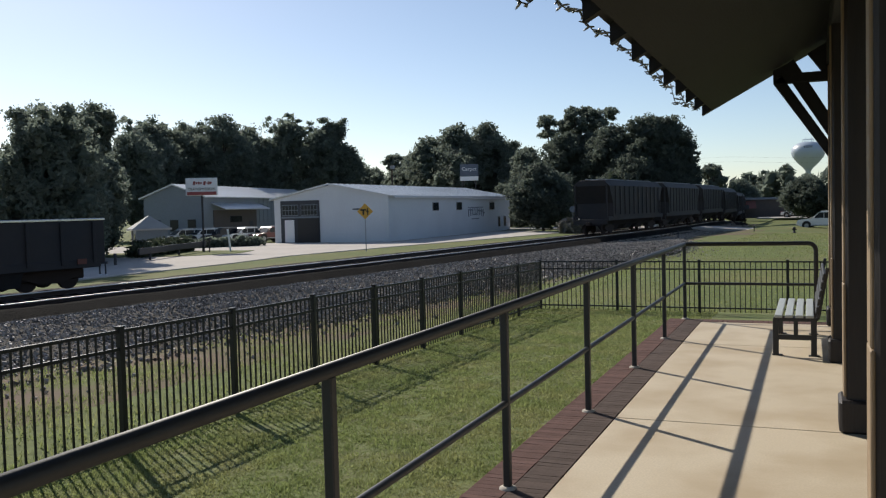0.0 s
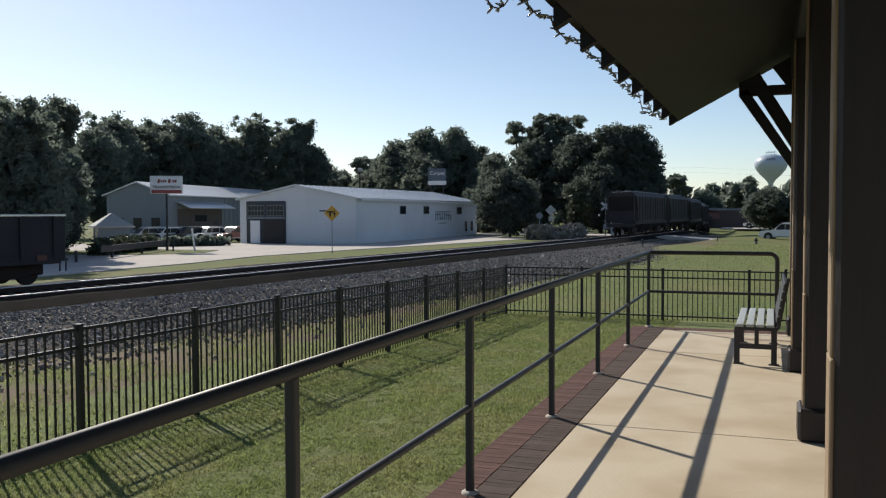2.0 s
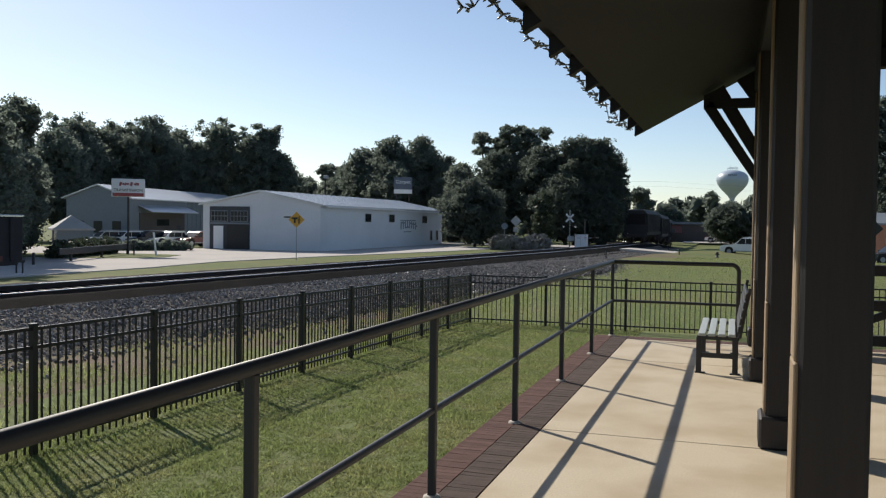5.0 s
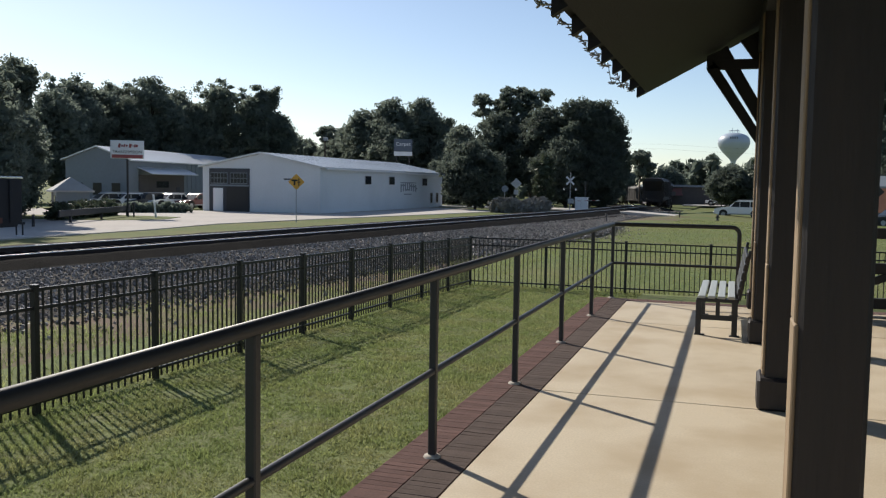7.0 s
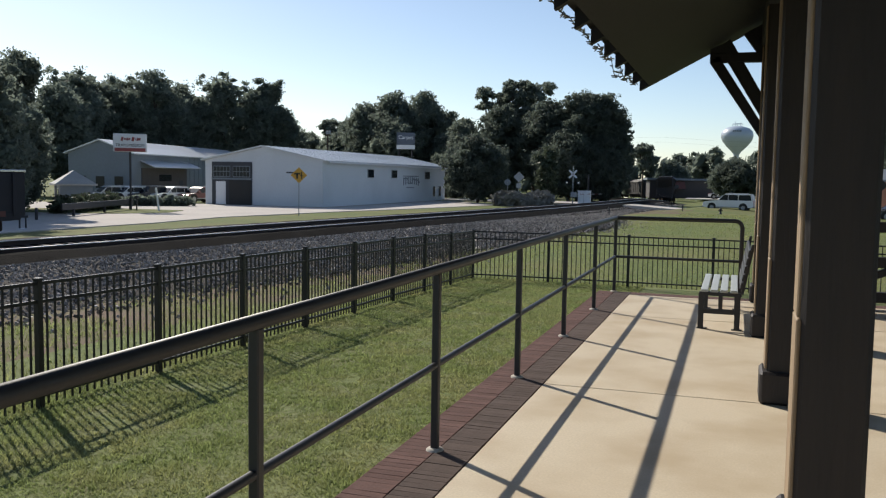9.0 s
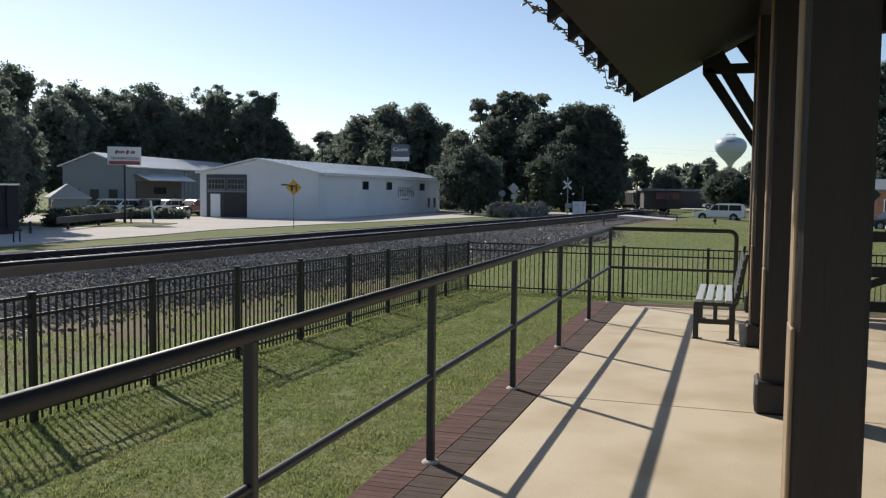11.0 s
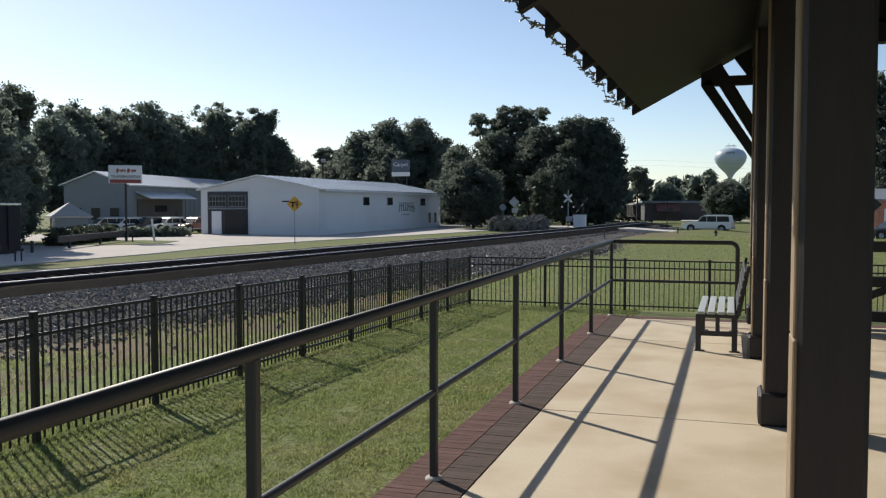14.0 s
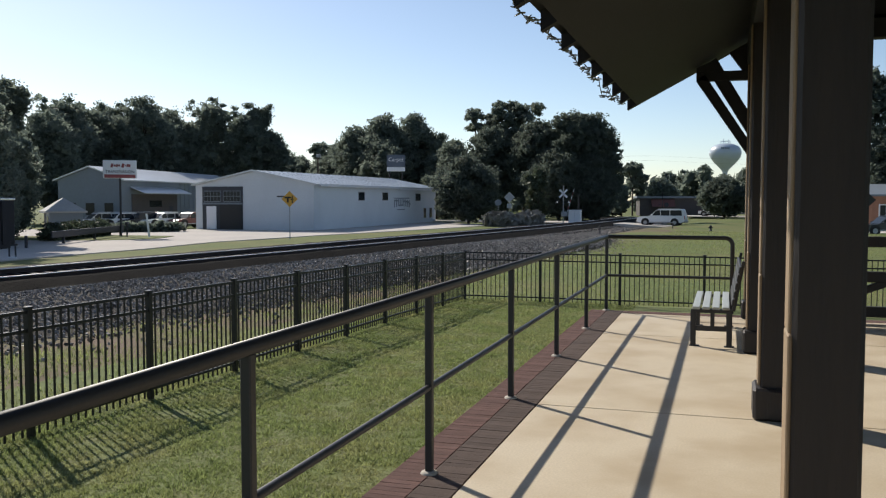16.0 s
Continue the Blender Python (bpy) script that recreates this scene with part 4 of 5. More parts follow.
def build_gondola():
    p, h = line_at(-52.85, -4.3)
    c = thing("gondola_wagon", "dark rusty open freight wagon parked on the siding", "freight wagon", (p.x, p.y, RAIL_Z - 0.12), -math.degrees(h))
    L, W = 8.2, 1.5
    part("side", Shape().box((W, 0, 1.78), (0.08, 2 * L, 1.6), 0.01), HOPPER_DARK, c)
    part("side", Shape().box((-W, 0, 1.78), (0.08, 2 * L, 1.6), 0.01), HOPPER_DARK, c)
    part("floor", Shape().box((0, 0, 1.05), (3.0, 2 * L, 0.2), 0.01), HOPPER_DARK, c)
    for s in (-1, 1):
        part("end", Shape().box((0, s * L, 1.78), (3.0, 0.08, 1.6), 0.01), HOPPER_DARK, c)
        part("top_chord", Shape().box((s * (W + 0.01), 0, 2.62), (0.14, 2 * L + 0.1, 0.1), 0.02), CHROME if s > 0 else HOPPER_DARK, c, "worn bare metal top edge")
        part("side_sill", Shape().box((s * W, 0, 0.95), (0.14, 2 * L - 0.4, 0.3), 0.02), HOPPER_DARK, c)
        part("coupler", Shape().box((0, s * (L + 0.3), 0.85), (0.3, 0.6, 0.3), 0.04), RUST, c)
        build_truck_gear(c, s * (L - 2.0))
        for k in range(12):
            part("stake", Shape().box((s * (W + 0.07), -7.7 + k * 1.4, 1.75), (0.1, 0.12, 1.6), 0.01), HOPPER_DARK, c)
    for y0 in (-3.4, 0.0, 3.4):
        part("discharge_bay", Shape().prism([(-1.45, 1.0), (1.45, 1.0), (1.1, 0.22), (-1.1, 0.22)], y0 - 1.45, y0 + 1.45), HOPPER_DARK, c)
    part("center_sill", Shape().box((0, 0, 0.72), (0.5, 2 * L - 0.4, 0.4), 0.02), HOPPER_DARK, c)
    for s in (-1, 1):
        part("brake_rigging", Shape().box((0, s * (L - 2.0), 0.62), (1.9, 3.0, 0.5), 0.05), RUST, c)
    part("end_reflector", Shape().box((W + 0.12, L - 1.1, 1.05), (0.03, 0.4, 0.2), 0), DULLRED, c, "dull orange reflector plate")


build_gondola()


# ---- level crossing ----
def build_crossing():
    s = thing("crossing_signal", "level crossing signal mast with crossed boards and lamps", "railway signal", (-17.0, 95.5, -1.0), 0)
    part("mast", Shape().rod((0, 0, 0), (0, 0, 4.2), 0.06, n=10), GALV, s)
    for a in (45, -45):
        part("crossbuck_board", Shape().box((0, -0.1, 3.3), (1.2, 0.03, 0.2), 0, pose(0, 0, 0, 0, a, 0)), WHITE, s)
    part("lamp_bar", Shape().rod((-0.75, -0.1, 2.35), (0.75, -0.1, 2.35), 0.03), POLEBLACK, s)
    for x in (-0.65, 0.65):
        hood = part("lamp", Shape().rod((x, -0.05, 2.35), (x, -0.2, 2.35), 0.2, n=14), POLEBLACK, s)
        part("lens", Shape().rod((x, -0.2, 2.35), (x, -0.23, 2.35), 0.1, n=12), CHROME, hood)
    part("mechanism", Shape().box((0.15, -0.05, 1.05), (0.7, 0.5, 0.55), 0.04), GALV, s)
    b = thing("equipment_cabinet", "pale grey metal railway equipment cabinet", "cabinet", (-15.75, 95.8, -0.95), 0)
    part("body", Shape().box((0, 0, 0.7), (1.3, 1.0, 1.4), 0.03), WHITE, b)
    part("roof", Shape().box((0, 0, 1.43), (1.42, 1.12, 0.07), 0.02), WHITE, b)
    part("door_seam", Shape().box((0, -0.51, 0.7), (0.02, 0.02, 1.2), 0), GALV, b)
    part("pole", Shape().rod((0.2, 1.2, 0), (0.2, 1.2, 3.2), 0.07), POLEBLACK, b)
    gate = thing("crossing_gate", "red and white striped barrier arm of the level crossing", "barrier arm", (-16.6, 95.3, 0.0))
    for k in range(7):
        part("stripe", Shape().box((0, 0, 0.25 + k * 0.4), (0.05, 0.12, 0.4), 0.005), WHITE if k % 2 == 0 else SIGNRED, gate)
    part("counterweight", Shape().box((0, 0, -0.35), (0.16, 0.14, 0.7), 0.02), POLEBLACK, gate)
    d = thing("diamond_sign", "grey backs of a diamond sign and a plate on a post", "traffic sign", (-22.8, 94.3, -1.1), 10)
    part("post", Shape().box((0, 0.02, 1.5), (0.06, 0.04, 3.0), 0), GALV, d)
    part("plate", Shape().box((0, 0, 3.0), (0.85, 0.02, 0.85), 0, pose(0, 0, 0, 0, 45, 0)), GALV, d)
    part("lower_plate", Shape().box((0, 0, 2.05), (0.5, 0.02, 0.5), 0), GALV, d)
    e = thing("stop_sign", "dull octagonal stop sign seen from behind", "traffic sign", (-24.0, 94.0, -1.1), 10)
    part("post", Shape().box((0, 0.02, 1.2), (0.06, 0.04, 2.4), 0), GALV, e)
    part("plate", Shape().rod((0, 0, 2.4), (0, 0.02, 2.4), 0.38, n=8), SHEET, e)
    return gate


gate = build_crossing()
far_sig = thing("crossing_signal", "crossing signal mast on the far side of the track", "railway signal", (-7.4, 110, -1.4), 0)
part("mast", Shape().rod((0, 0, 0), (0, 0, 3.9), 0.05, n=10), POLEBLACK, far_sig)
part("lamp", Shape().rod((0.5, -0.05, 2.4), (0.5, -0.25, 2.4), 0.28, n=12), POLEBLACK, far_sig)
part("arm", Shape().box((0, 0, 2.4), (1.1, 0.05, 0.06), 0), POLEBLACK, far_sig)


def build_tower():
    t = thing("water_tower", "pale blue spheroid water tower on a single stem", "water tower", (-0.8, 499, -2))
    prof = [(1.8, 0), (1.2, 6), (1.2, 16), (1.4, 18.6), (2.4, 20.2), (5.8, 23.6), (7.7, 26.2), (8.4, 28.2), (8.4, 29.3), (7.9, 31.0), (6.4, 32.6), (4.0, 33.6), (0.9, 34.0), (0, 34.0)]
    part("tank", Shape().lathe(prof, n=36), TANK, t)
    part("railing", Shape().tube([(2.6 * math.cos(a), 2.6 * math.sin(a), 35.2) for a in np.linspace(0, 6.28, 17)], 0.12, 5), TANK, t)
    for k in range(8):
        a = k * 0.785
        part("rail_post", Shape().rod((2.6 * math.cos(a), 2.6 * math.sin(a), 33.6), (2.6 * math.cos(a), 2.6 * math.sin(a), 35.2), 0.1, n=5), TANK, t)
    part("antenna", Shape().rod((-1, 0, 32.5), (-1, 0, 36.6), 0.12, n=5).rod((1.6, 0, 32.5), (1.6, 0, 36.2), 0.12, n=5), TANK, t)
    for j, (z, w) in enumerate(((31.0, 4.5), (29.0, 6.5))):
        n = 5 + j * 2
        bars = Shape()
        for k in range(n):
            x = -w / 2 + (k + 0.5) * w / n
            bars.box((x, -math.sqrt(8.45 ** 2 - x * x) + 0.02 + 0.25 * j, z), (w / n * 0.6, 0.1, 1.1), 0)
        part("lettering_bars", bars, SHEET, t, "faded dark lettering")


TANK = material("pale blue tank paint", (0.42, 0.48, 0.56), 0.4, grain=0.5, vary=0.04, coarse=0.1, bump=0)
build_tower()


# ---- trees ----
def unit(v):
    return v / np.linalg.norm(v, axis=1)[:, None]


def leaf_mesh(name, lobes, count, size, seed, mat, clump=0.8, core=0.08):
    """Leaf sprays gathered in clumps over rounded lobes (x, y, z, rx, ry, rz), with coarse sprays filling the inside."""
    rng = np.random.default_rng(seed)
    lob_all = np.array(lobes, float)
    area = lob_all[:, 3] * lob_all[:, 4] + lob_all[:, 4] * lob_all[:, 5]
    per = 18
    nc = max(4, int(count * (1 - core)) // per)
    lob = lob_all[rng.choice(len(lobes), nc, p=area / area.sum())]
    d = unit(rng.normal(size=(nc, 3)))
    heart = lob[:, :3] + d * lob[:, 3:] * rng.uniform(0.7, 1.1, nc)[:, None]
    wide = clump * rng.uniform(0.45, 1.15, nc)
    e = unit(rng.normal(size=(nc * per, 3)))
    reach = np.repeat(wide, per)[:, None] * rng.random((nc * per, 1)) ** 0.45
    outer = np.repeat(heart, per, axis=0) + e * reach * (1, 1, 0.62)
    face = unit(0.3 * e + 0.25 * np.repeat(d, per, axis=0) + 0.8 * rng.normal(size=(nc * per, 3)))
    ni = int(count * core)
    lob = lob_all[rng.choice(len(lobes), ni, p=area / area.sum())]
    g = unit(rng.normal(size=(ni, 3)))
    inner = lob[:, :3] + g * lob[:, 3:] * (0.8 * rng.random(ni) ** 0.4)[:, None]
    c = np.concatenate([outer, inner])
    nrm = np.concatenate([face, unit(g + 0.8 * rng.normal(size=(ni, 3)))])
    s = np.concatenate([size * rng.uniform(0.6, 1.5, nc * per), size * rng.uniform(2.6, 4.2, ni)])[:, None]
    u = unit(np.cross(nrm, rng.normal(size=nrm.shape)))
    w = np.cross(nrm, u)
    v = np.stack([c - u * s, c + w * s * 0.6 + nrm * s * 0.18, c + u * s, c - w * s * 0.6 + nrm * s * 0.18], 1).reshape(-1, 3)
    me = bpy.data.meshes.new(name)
    me.from_pydata(v.tolist(), [], np.arange(len(c) * 4).reshape(-1, 4).tolist())
    me.materials.append(mat)
    return me


def build_tree(label, at, h, r, seed, mat, count=18000, size=0.16, low=0.15, clump=0.8, airy=0, name="tree"):
    """A crown of lobes on a rounded form h high and r wide, on a trunk with limbs."""
    t = thing(name, label, "tree", at, 0, group="trees along the skyline")
    rng = random.Random(seed)
    lobes, n = [], 22
    mid, half = h * (1 + low) / 2, h * (1 - low) / 2
    for k in range(n):
        a = k * 2.4 + rng.uniform(-0.3, 0.3)
        f = -0.96 + 1.96 * (k + 0.5) / n
        ring = max(0.15, 1 - abs(f) ** 2.6) ** 0.5
        q = r * rng.uniform(0.3, 0.44) * (0.75 + 0.25 * ring)
        e = max(0.0, ring * r - q) * rng.uniform(0.8, 1.06)
        lobes.append((math.cos(a) * e, math.sin(a) * e, mid + f * (half - 0.75 * q), q, q, q * 0.85))
    for f in (-0.5, 0.0, 0.45):
        lobes.append((0, 0, mid + f * half, r * 0.5, r * 0.5, half * 0.38))
    wood = Shape()
    wood.rod((0, 0, -0.3), (0.1, 0, h * 0.35), 0.024 * h, 0.017 * h, n=8)
    wood.rod((0.1, 0, h * 0.35), (0, 0.1, h * 0.85), 0.017 * h, 0.004 * h, n=7)
    for l in lobes[:n:3]:
        wood.rod((0.05, 0.05, min(l[2] * 0.75, h * 0.55)), l[:3], 0.008 * h, 0.002 * h, n=5)
    for k in range(airy):
        a, e = rng.uniform(0, 6.28), rng.uniform(0.2, 0.75) * r
        foot = Vector((math.cos(a) * e * 0.5, math.sin(a) * e * 0.5, h * 0.8))
        top = Vector((math.cos(a) * e * 1.25, math.sin(a) * e * 1.25, h * rng.uniform(0.88, 1.03)))
        wood.rod(foot, top, 0.06, 0.02, n=4)
        lobes.append((*top, 0.5, 0.5, 0.35))
        lobes.append((*(foot * 0.4 + top * 0.6), 0.6, 0.6, 0.45))
    part("trunk", wood, BARK, t)
    part("crown", leaf_mesh("crown", lobes, count, size, seed, mat, clump), mat, t)
    return t


def build_open_tree(label, at, h, r, seed, mat):
    """A tall tree of bare limbs with separate leafy tufts and sky between them."""
    t = thing("tree", label, "tree", at, 0, group="trees along the skyline")
    rng = random.Random(seed)
    wood, lobes = Shape(), []
    wood.rod((0, 0, -0.3), (0, 0, h * 0.55), 0.02 * h, 0.012 * h, n=8)
    for k in range(13):
        a, e = k * 2.4, r * rng.uniform(0.25, 1.0)
        top = Vector((math.cos(a) * e, math.sin(a) * e, h * (0.98 - 0.36 * (e / r) ** 2 * rng.random() - 0.22 * (k % 3 == 2))))
        wood.rod((0, 0, h * rng.uniform(0.45, 0.56)), top, 0.1, 0.03, n=5)
        q = rng.uniform(0.5, 0.85)
        lobes.append((*top, q * 1.25, q * 1.25, q * 0.8))
        for j in range(2):
            p = top * rng.uniform(0.8, 0.95) + Vector((rng.uniform(-1, 1), rng.uniform(-1, 1), rng.uniform(0.2, 1.0)))
            lobes.append((*p, 0.55, 0.55, 0.4))
    part("trunk", wood, BARK, t)
    part("crown", leaf_mesh("crown", lobes, 9000, 0.14, seed, mat, 0.5, 0.05), mat, t)
    return t


G = -1.2
TREES = [
    # x, y, height, radius, kind
    (-45.5, 43.5, 9.8, 3.4, "h"), (-46.6, 47.6, 10.3, 1.4, "f"), (-41.8, 38.9, 8.9, 3.4, "h"), (-51, 38, 9.2, 5.0, "h"), (-43.0, 42.0, 6.0, 2.4, "h"), (-46.6, 47.0, 6.5, 2.6, "h"), (-50.5, 50.5, 8.2, 3.2, "h"),
    (-78.0, 88.5, 14.4, 4.6, "a"), (-79.9, 94.8, 14.3, 4.4, "a"), (-81.5, 101.3, 15.0, 4.0, "a"), (-75.2, 83.0, 12.8, 4.6, "o"), (-88, 84, 13.5, 6.5, "o"),
    (-76.6, 102.6, 16.4, 5.2, "o"), (-76.4, 108.2, 15.2, 4.6, "o"), (-77.3, 98.5, 13.2, 4.2, "o"), (-84, 110, 14.0, 6.0, "o"),
    (-73.2, 114.4, 16.6, 4.6, "a"), (-70.6, 118.8, 15.3, 4.2, "o"), (-69.4, 121.6, 16.2, 2.3, "a"), (-75.3, 110.6, 13.6, 4.2, "o"), (-67.5, 122.5, 12.6, 2.8, "o"),
    (-71.7, 131.8, 12.0, 3.6, "o"), (-73.3, 142.2, 10.2, 4.4, "o"), (-69.7, 144.0, 13.1, 2.0, "y"), (-67.0, 146.0, 12.0, 2.4, "a"), (-62.6, 136.3, 11.6, 3.6, "o"), (-66, 138, 9.5, 4.0, "o"),
    (-57.0, 130.3, 14.1, 4.4, "o"), (-52.2, 130.0, 15.9, 4.8, "o"), (-47.4, 131.7, 16.1, 4.6, "o"), (-44.6, 134.7, 13.0, 3.4, "o"), (-50, 126, 11.5, 5.0, "o"),
    (-38.4, 124.2, 11.2, 3.6, "o"), (-41.5, 128.0, 9.8, 3.4, "o"),
    (-35.1, 127.2, 16.4, 2.5, "y"), (-31.0, 126.3, 17.5, 2.8, "y"), (-28.4, 126.9, 17.0, 2.5, "y"), (-31.9, 121.9, 13.6, 4.6, "d"),
    (-24.9, 119.5, 14.2, 4.4, "d"), (-20.4, 118.3, 14.9, 4.4, "d"), (-17.2, 119.6, 14.7, 4.3, "d"), (-18.8, 118.6, 14.6, 3.6, "d"), (-16.4, 119.0, 11.4, 3.4, "d"), (-21.1, 115.1, 9.7, 5.0, "d"), (-16.8, 116.0, 7.4, 3.6, "d"),
    (-28.4, 97.4, 7.9, 4.0, "d"), (-20.6, 98.9, 6.1, 1.4, "p"), (-35.9, 112.4, 7.0, 3.6, "d"),
    (-17.4, 174.1, 9.6, 3.2, "y"), (-0.3, 140.0, 6.4, 4.2, "d"), (-12.0, 175, 6.6, 3.4, "o"), (9, 130, 7.5, 4.5, "o"), (15.5, 113, 18.5, 5.2, "s"), (22.5, 116, 19.5, 5.8, "s"), (30, 112, 17, 5.5, "s"), (17.5, 109, 9.5, 3.6, "s"),
]
KINDS = {
    # label, leaves, sprays, spray size, lowest foliage, clump, airy twigs
    "h": ("dense broad green tree shading the parking lot", LEAF, 36000, 0.11, 0.02, 0.6, 10),
    "f": ("slender green tree with airy uneven top beside the lot", LEAF, 14000, 0.1, 0.1, 0.5, 12),
    "o": ("full rounded green oak tree", LEAF, 18000, 0.17, 0.1, 0.95, 0),
    "a": ("tall green tree with airy uneven top", LEAF, 16000, 0.16, 0.12, 0.85, 14),
    "d": ("dense dark green broad tree", LEAF_DARK, 22000, 0.15, 0.02, 0.75, 0),
    "p": ("small pale green tree beside the crossing", LEAF_PALE, 5000, 0.1, 0.1, 0.4, 4),
    "s": ("dark green street tree", LEAF_DARK, 16000, 0.16, 0.12, 0.7, 8),
}
for i, (x, y, h, r, k) in enumerate(TREES):
    if k == "y":
        build_open_tree("tall thin tree with sparse open crown", (x, y, G), h, r, i + 1, LEAF)
    else:
        lab, mat, count, size, low, clump, airy = KINDS[k]
        build_tree(lab, (x, y, G), h * (1.05 if k in "oa" else 1), r, i + 1, mat, count, size, low, clump, airy)


def build_far_woods():
    rng = random.Random(77)
    lobes = []
    for k in range(150):
        x = -150 + k * 2.4
        y = 235 + 22 * math.sin(k * 0.7) + rng.uniform(-8, 8)
        h = rng.uniform(8.6, 10.6)
        q = rng.uniform(1.9, 3.3)
        for j in range(3):
            lobes.append((x + rng.uniform(-2, 2), y, G + h * (0.3 + 0.33 * j) - 1, q * (1 - 0.2 * j), q, q * 0.8))
    me = leaf_mesh("far_woods", lobes, 90000, 0.5, 9, LEAF, 0.9)
    tagged(new("far_woods", me), "distant band of green woods along the horizon", "woods", "", "stuff")


build_far_woods()


def build_hedge():
    lobes = [(-43.2 - k * 0.36, 47.8 + k * 1.02, -0.55, 0.7, 0.8, 0.6) for k in range(10)]
    me = leaf_mesh("hedge", lobes, 6000, 0.12, 4, LEAF_PALE, 0.4)
    tagged(new("hedge", me), "low clipped green hedge edging the lot", "hedge")
    lobes = [(-51.5 + k * 0.36, 61.0 + k * 0.29, -0.8 + 0.1 * math.sin(k * 2.1), 0.6, 0.6, 0.42) for k in range(17)]
    me = leaf_mesh("shrub_row", lobes, 5000, 0.12, 14, LEAF, 0.3)
    tagged(new("shrub_row", me), "row of dark low shrubs before the parked cars", "shrubs", "", "stuff")
    lobes = [(-23.4 + k * 0.52, 89.5 + k * 0.15, -0.6 + 0.15 * math.sin(k), 1.1, 1.0, 0.75 + 0.2 * math.sin(k * 1.7)) for k in range(9)]
    me = leaf_mesh("brush_pile", lobes, 5000, 0.2, 6, BRUSH, 0.4)
    tagged(new("brush_heap", me), "heap of grey cut brush beside the track", "brush pile", "", "stuff")


build_hedge()

# ---- beyond the platform ----
red = thing("low_shop", "low brick shop with red awning beyond the crossing", "building", (-7.5, 165, -1.3), 10)
part("wall", Shape().box((0, 0, 1.6), (16, 8, 3.2), 0.02), SHOPFRONT, red)
part("roof", Shape().box((0, 0, 3.35), (17, 9, 0.4), 0.05), SHEET, red)
part("awning", Shape().prism([(-4.3, 2.2), (-6.0, 1.7), (-4.3, 3.0)], -6, -2, axis=0), DULLRED, red, "red awning")
tan = thing("far_building", "low orange brown brick building beyond the street", "building", (20.5, 101, -1.45), 3)
part("wall", Shape().box((0, 0, 1.75), (15, 9, 3.5), 0.02), ORANGE, tan)
part("roof", Shape().prism([(-5.0, 3.4), (5.0, 3.4), (5.0, 3.6), (0, 4.7), (-5.0, 3.6)], -8.0, 8.0, axis=0), SHEET, tan)
part("plinth", Shape().box((0, -4.52, 0.25), (15.04, 0.08, 0.5), 0.01), SHOPFRONT, tan)
for k in range(5):
    fr = part("window", Shape().box((-5.6 + k * 2.8, -4.53, 1.95), (1.35, 0.12, 1.35), 0.01), WHITE, tan)
    for j in (-1, 1):
        part("pane", Shape().box((-5.6 + k * 2.8 + j * 0.29, -4.57, 1.95), (0.52, 0.1, 1.15), 0.005), GLASS, fr)
    part("pier", Shape().box((-7.0 + k * 2.8, -4.56, 1.7), (0.3, 0.16, 3.3), 0.01), ORANGE, tan)
lamp_post = thing("sign_post", "dark diamond sign on a thin post by the street", "traffic sign", (10.9, 78.0, -1.4), -8)
part("post", Shape().box((0, 0.02, 1.6), (0.07, 0.05, 3.2), 0.005), GALV, lamp_post)
part("plate", Shape().box((0, -0.02, 3.0), (0.9, 0.02, 0.9), 0.004, pose(0, 0, 0, 0, 45, 0)), SIGNBLACK, lamp_post)


def build_timber_rail():
    r = thing("timber_railing", "dark stained timber railing with diagonal braces at the platform end", "railing", (0, 12.6, 0))
    for z in (0.16, 0.62, 1.08):
        part("rail", Shape().box((3.4, 0, z), (4.9, 0.09, 0.14), 0.01), TIMBER, r)
    for x in (0.95, 3.4, 5.8):
        part("post", Shape().box((x, 0.0, 0.6), (0.13, 0.13, 1.2), 0.01), TIMBER, r)
    for x in (2.2, 4.6):
        part("brace", Shape().box((x, 0.0, 0.62), (2.3, 0.07, 0.1), 0.01, pose(0, 0, 0, 0, 22 if x > 3 else -22, 0)), TIMBER, r)


build_timber_rail()
for x0, y0, z0, x1, y1, z1, lab in ((-120, 175, 10.5, 90, 150, 9.0, "overhead"), (-120, 176, 9.6, 90, 151, 8.3, "lower")):
    w = thing("power_line", "thin dark " + lab + " power line across the sky", "cable")
    pts = [(x0 + (x1 - x0) * t, y0 + (y1 - y0) * t, z0 + (z1 - z0) * t - 3.0 * math.sin(math.pi * (t * 4 % 1)) * 0.4) for t in np.linspace(0, 1, 40)]
    part("cable", Shape().tube(pts, 0.007, 4), POLEBLACK, w)


def build_rough_grass():
    rng = np.random.default_rng(21)
    pts = []
    while len(pts) < 26000:
        x, y = rng.uniform(-13.5, -6.0), 4 + 40 * rng.random() ** 1.5
        if noise.noise((x * 0.7, y * 0.45, 5)) + 0.09 * (x + 9.5) > rng.uniform(-0.35, 0.25):
            pts.append((x, y, ground_z(x, y)))
    p = np.array(pts)
    n = len(p)
    a, h = rng.uniform(0, 6.283, n), rng.uniform(0.03, 0.1, n)
    w = rng.uniform(0.005, 0.011, n)
    side = np.stack([np.cos(a) * w, np.sin(a) * w, np.zeros(n)], 1)
    tip = p + np.stack([rng.normal(0, 0.03, n), rng.normal(0, 0.03, n), h], 1)
    v = np.stack([p - side, p + side, tip], 1).reshape(-1, 3)
    me = bpy.data.meshes.new("rough_grass")
    me.from_pydata(v.tolist(), [], np.arange(3 * n).reshape(-1, 3).tolist())
    me.materials.append(BLADE)
    tagged(new("rough_grass", me), "patchy rough grass on the dirt beside the ballast", "grass", "", "stuff")


build_rough_grass()


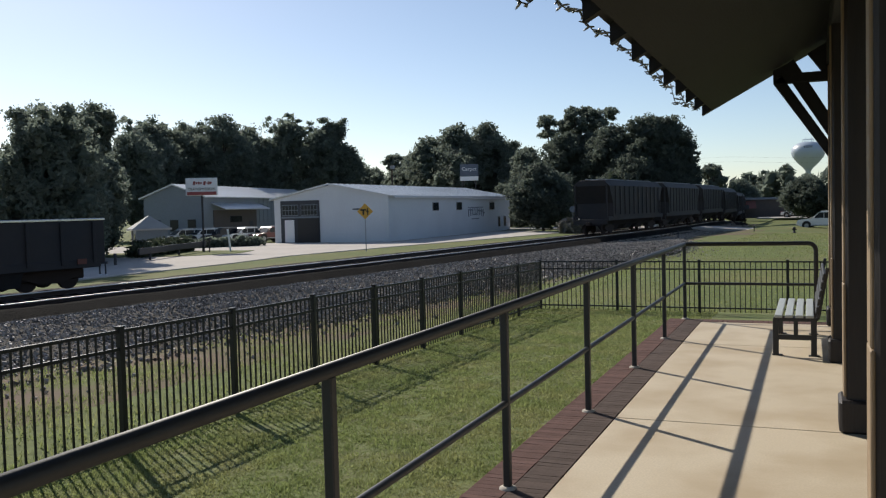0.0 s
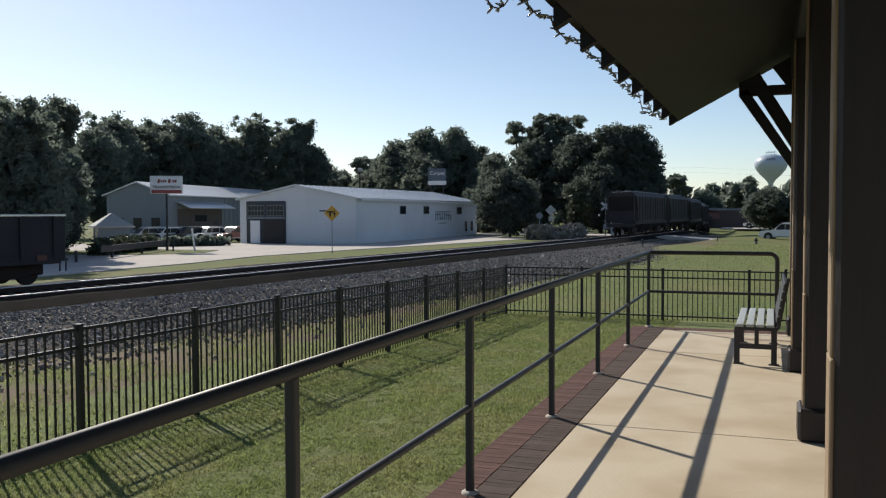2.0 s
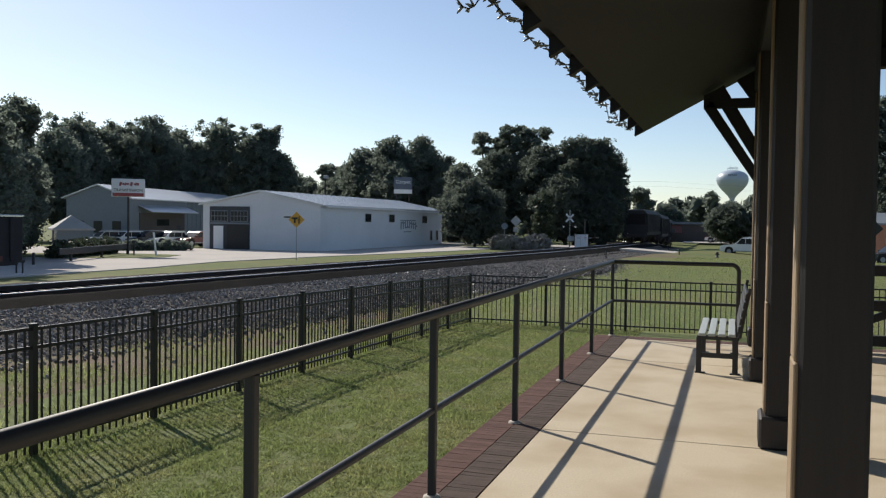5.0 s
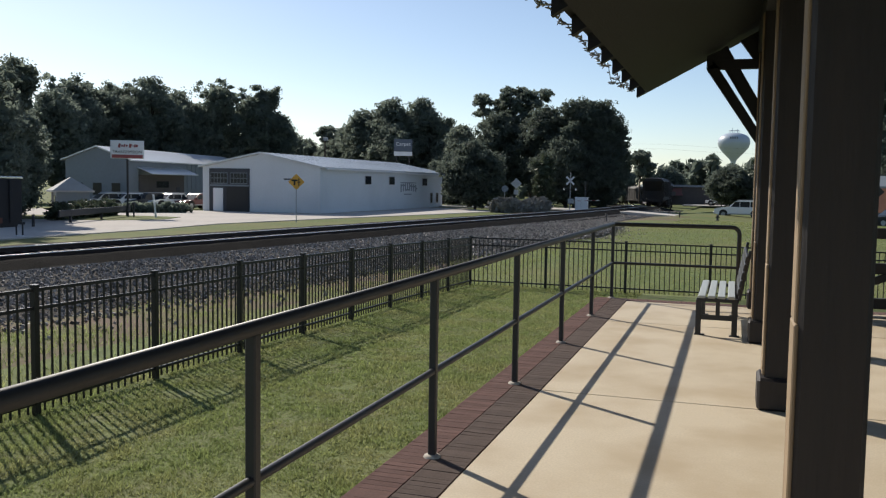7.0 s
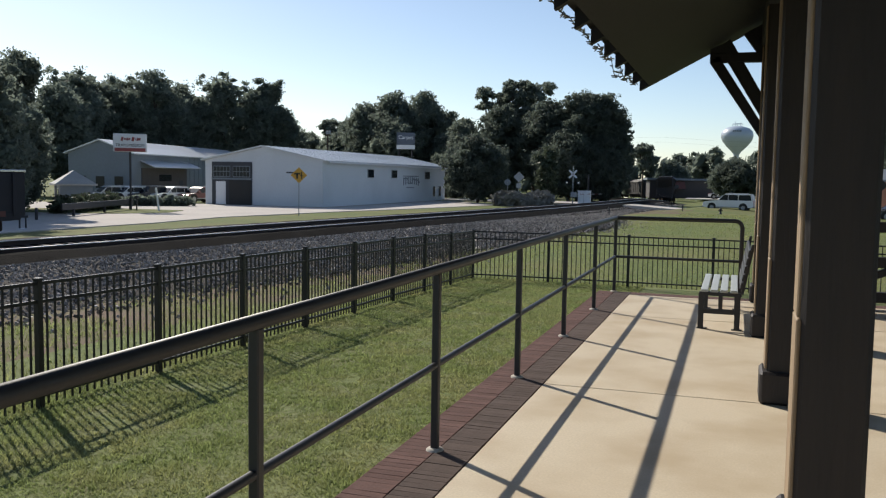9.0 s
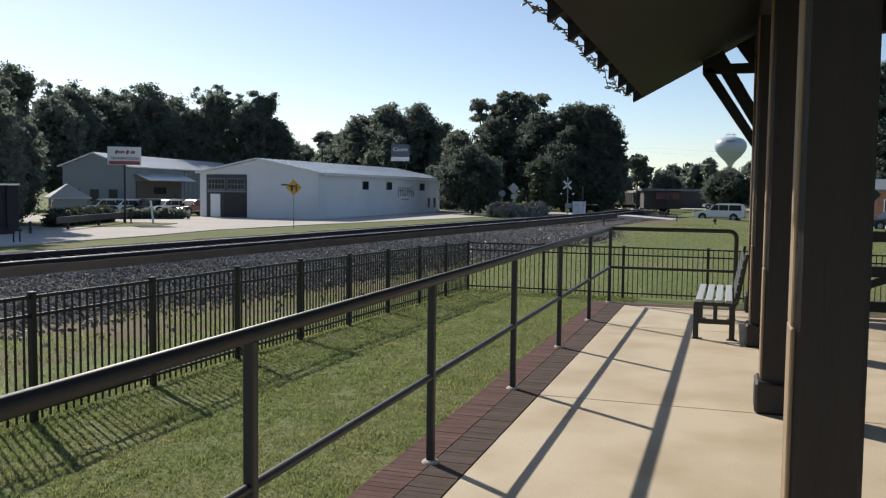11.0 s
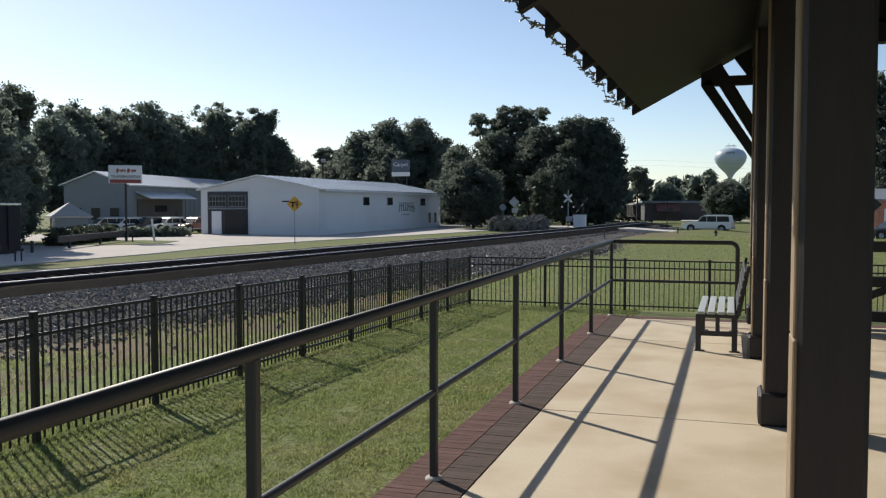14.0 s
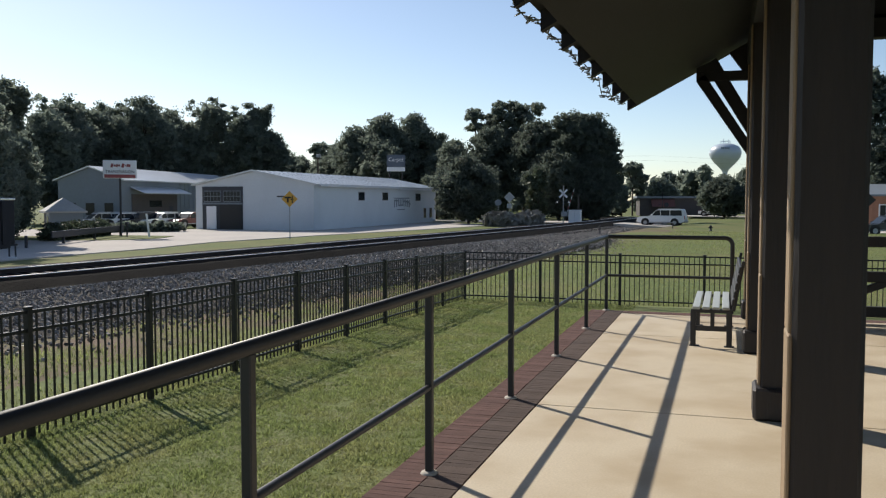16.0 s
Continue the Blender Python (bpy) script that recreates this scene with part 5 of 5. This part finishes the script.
def build_field_tufts():
    rng = np.random.default_rng(31)
    n = 60000
    y = 20.7 + 62 * rng.random(n) ** 1.8
    x = rng.uniform(-7.5, 13, n) + 0.05 * (y - 20)
    z = np.array([ground_z(a, b) for a, b in zip(x, y)])
    a, h = rng.uniform(0, 6.283, n), rng.uniform(0.02, 0.07, n)
    w = rng.uniform(0.006, 0.014, n) * (1 + (y - 20) * 0.04)
    v = np.empty((n, 3, 3))
    v[:, 0] = np.stack([x - np.cos(a) * w, y - np.sin(a) * w, z - 0.005], 1)
    v[:, 1] = np.stack([x + np.cos(a) * w, y + np.sin(a) * w, z - 0.005], 1)
    v[:, 2] = np.stack([x + rng.normal(0, 0.03, n), y + rng.normal(0, 0.03, n), z + h], 1)
    me = bpy.data.meshes.new("field_grass")
    me.from_pydata(v.reshape(-1, 3).tolist(), [], np.arange(3 * n).reshape(-1, 3).tolist())
    me.materials.append(BLADE)
    tagged(new("field_grass", me), "short uneven grass of the open field", "grass", "", "stuff")


build_field_tufts()


def build_field_bits():
    p = thing("utility_pole", "dark wooden utility pole behind the warehouse", "utility pole", (-54.9, 112.3, -1.2))
    part("pole", Shape().rod((0, 0, 0), (0, 0, 9.3), 0.17, 0.12, n=10), BARK, p)
    part("fixture", Shape().box((0.15, -0.1, 9.0), (0.7, 0.3, 0.5), 0.06), GALV, p)
    for x, y, h in ((-10.6, 78.0, 0.75), (-4.9, 88.0, 0.5)):
        q = thing("marker_stake", "short dark marker stake standing in the grass", "stake", (x, y, ground_z(x, y)))
        part("stake", Shape().rod((0, 0, -0.1), (0, 0, h), 0.05, n=8).lathe([(0.09, 0), (0.09, 0.12), (0.05, 0.16)], (0, 0, h - 0.1), 8), POLEBLACK, q)
    hyd = thing("yard_hydrant", "small dark yard hydrant in the grass", "hydrant", (-1.3, 84.0, ground_z(-1.3, 84)))
    part("barrel", Shape().lathe([(0.16, 0), (0.16, 0.06), (0.1, 0.08), (0.1, 0.4), (0.13, 0.42), (0.1, 0.52), (0, 0.56)], n=12), POLEBLACK, hyd)
    part("outlet", Shape().rod((-0.2, 0, 0.32), (0.2, 0, 0.32), 0.05, n=8), POLEBLACK, hyd)


build_field_bits()


def build_lawn_blades():
    rng = np.random.default_rng(12)
    n = 300000
    y = 2.4 + 18.4 * rng.random(n) ** 1.6
    x = rng.uniform(-6.6, -1.93, n)
    z = np.array([ground_z(a, b) for a, b in zip(x, y)])
    a = rng.uniform(0, 6.283, n)
    tuft = np.array([noise.noise((a * 6.5, b * 6.5, 2)) for a, b in zip(x, y)])
    patch = np.array([noise.noise((a * 1.9, b * 1.5, 7)) for a, b in zip(x, y)])
    h = rng.uniform(0.012, 0.034, n) * np.clip(1 + 0.9 * tuft + 0.9 * patch, 0.25, 2.4)
    w = rng.uniform(0.0026, 0.0052, n) * (1 + y * 0.12)
    lean = rng.normal(0, 0.025, (n, 2))
    v = np.empty((n, 3, 3))
    v[:, 0] = np.stack([x - np.cos(a) * w, y - np.sin(a) * w, z - 0.005], 1)
    v[:, 1] = np.stack([x + np.cos(a) * w, y + np.sin(a) * w, z - 0.005], 1)
    v[:, 2] = np.stack([x + lean[:, 0], y + lean[:, 1], z + h], 1)
    me = bpy.data.meshes.new("lawn_blades")
    me.from_pydata(v.reshape(-1, 3).tolist(), [], np.arange(3 * n).reshape(-1, 3).tolist())
    me.materials.append(BLADE)
    tagged(new("lawn_grass", me), "short mown green grass of the lawn", "grass", "", "stuff")


build_lawn_blades()


# ---- what moves ----
def motions():
    for k, wagon in enumerate(train):
        rows = []
        for i in range(33):
            t = i * 0.5
            s = 0.3 + 9.6 * t + 8.5 + k * 17.6
            p, h = line_at(s)
            rows.append((t, pose(p.x, p.y, p.z + 0.06, 0, 0, -math.degrees(h))))
        walk(wagon, rows)
    road = Vector((0.985, -0.1714)).normalized()
    rows = []
    for t, s in ((0, 13.45), (5.5, 13.45), (6.2, 13.2), (7, 12.8), (8, 12.0), (9, 11.25), (10, 10.95), (11.5, 10.85), (12.5, 10.75), (13.5, 10.2), (14.5, 8.63), (15, 7.7), (15.5, 6.42), (16, 4.93)):
        q = Vector((-14.5, 104.0)) + road * (s + 2.8)
        rows.append((t, pose(q.x, q.y, (road_z(q.x - 1.6) + road_z(q.x + 1.6)) / 2, 0, 0, -9.9)))
    walk(suv, rows)
    rows = [(t, pose(-16.6, 95.3, 0.1, 0, a, 0)) for t, a in ((0, 88), (10.8, 88), (12.0, 75), (12.5, 58), (13.5, 44), (14.5, 32), (15.5, 21), (16, 17))]
    walk(gate, rows)


motions()
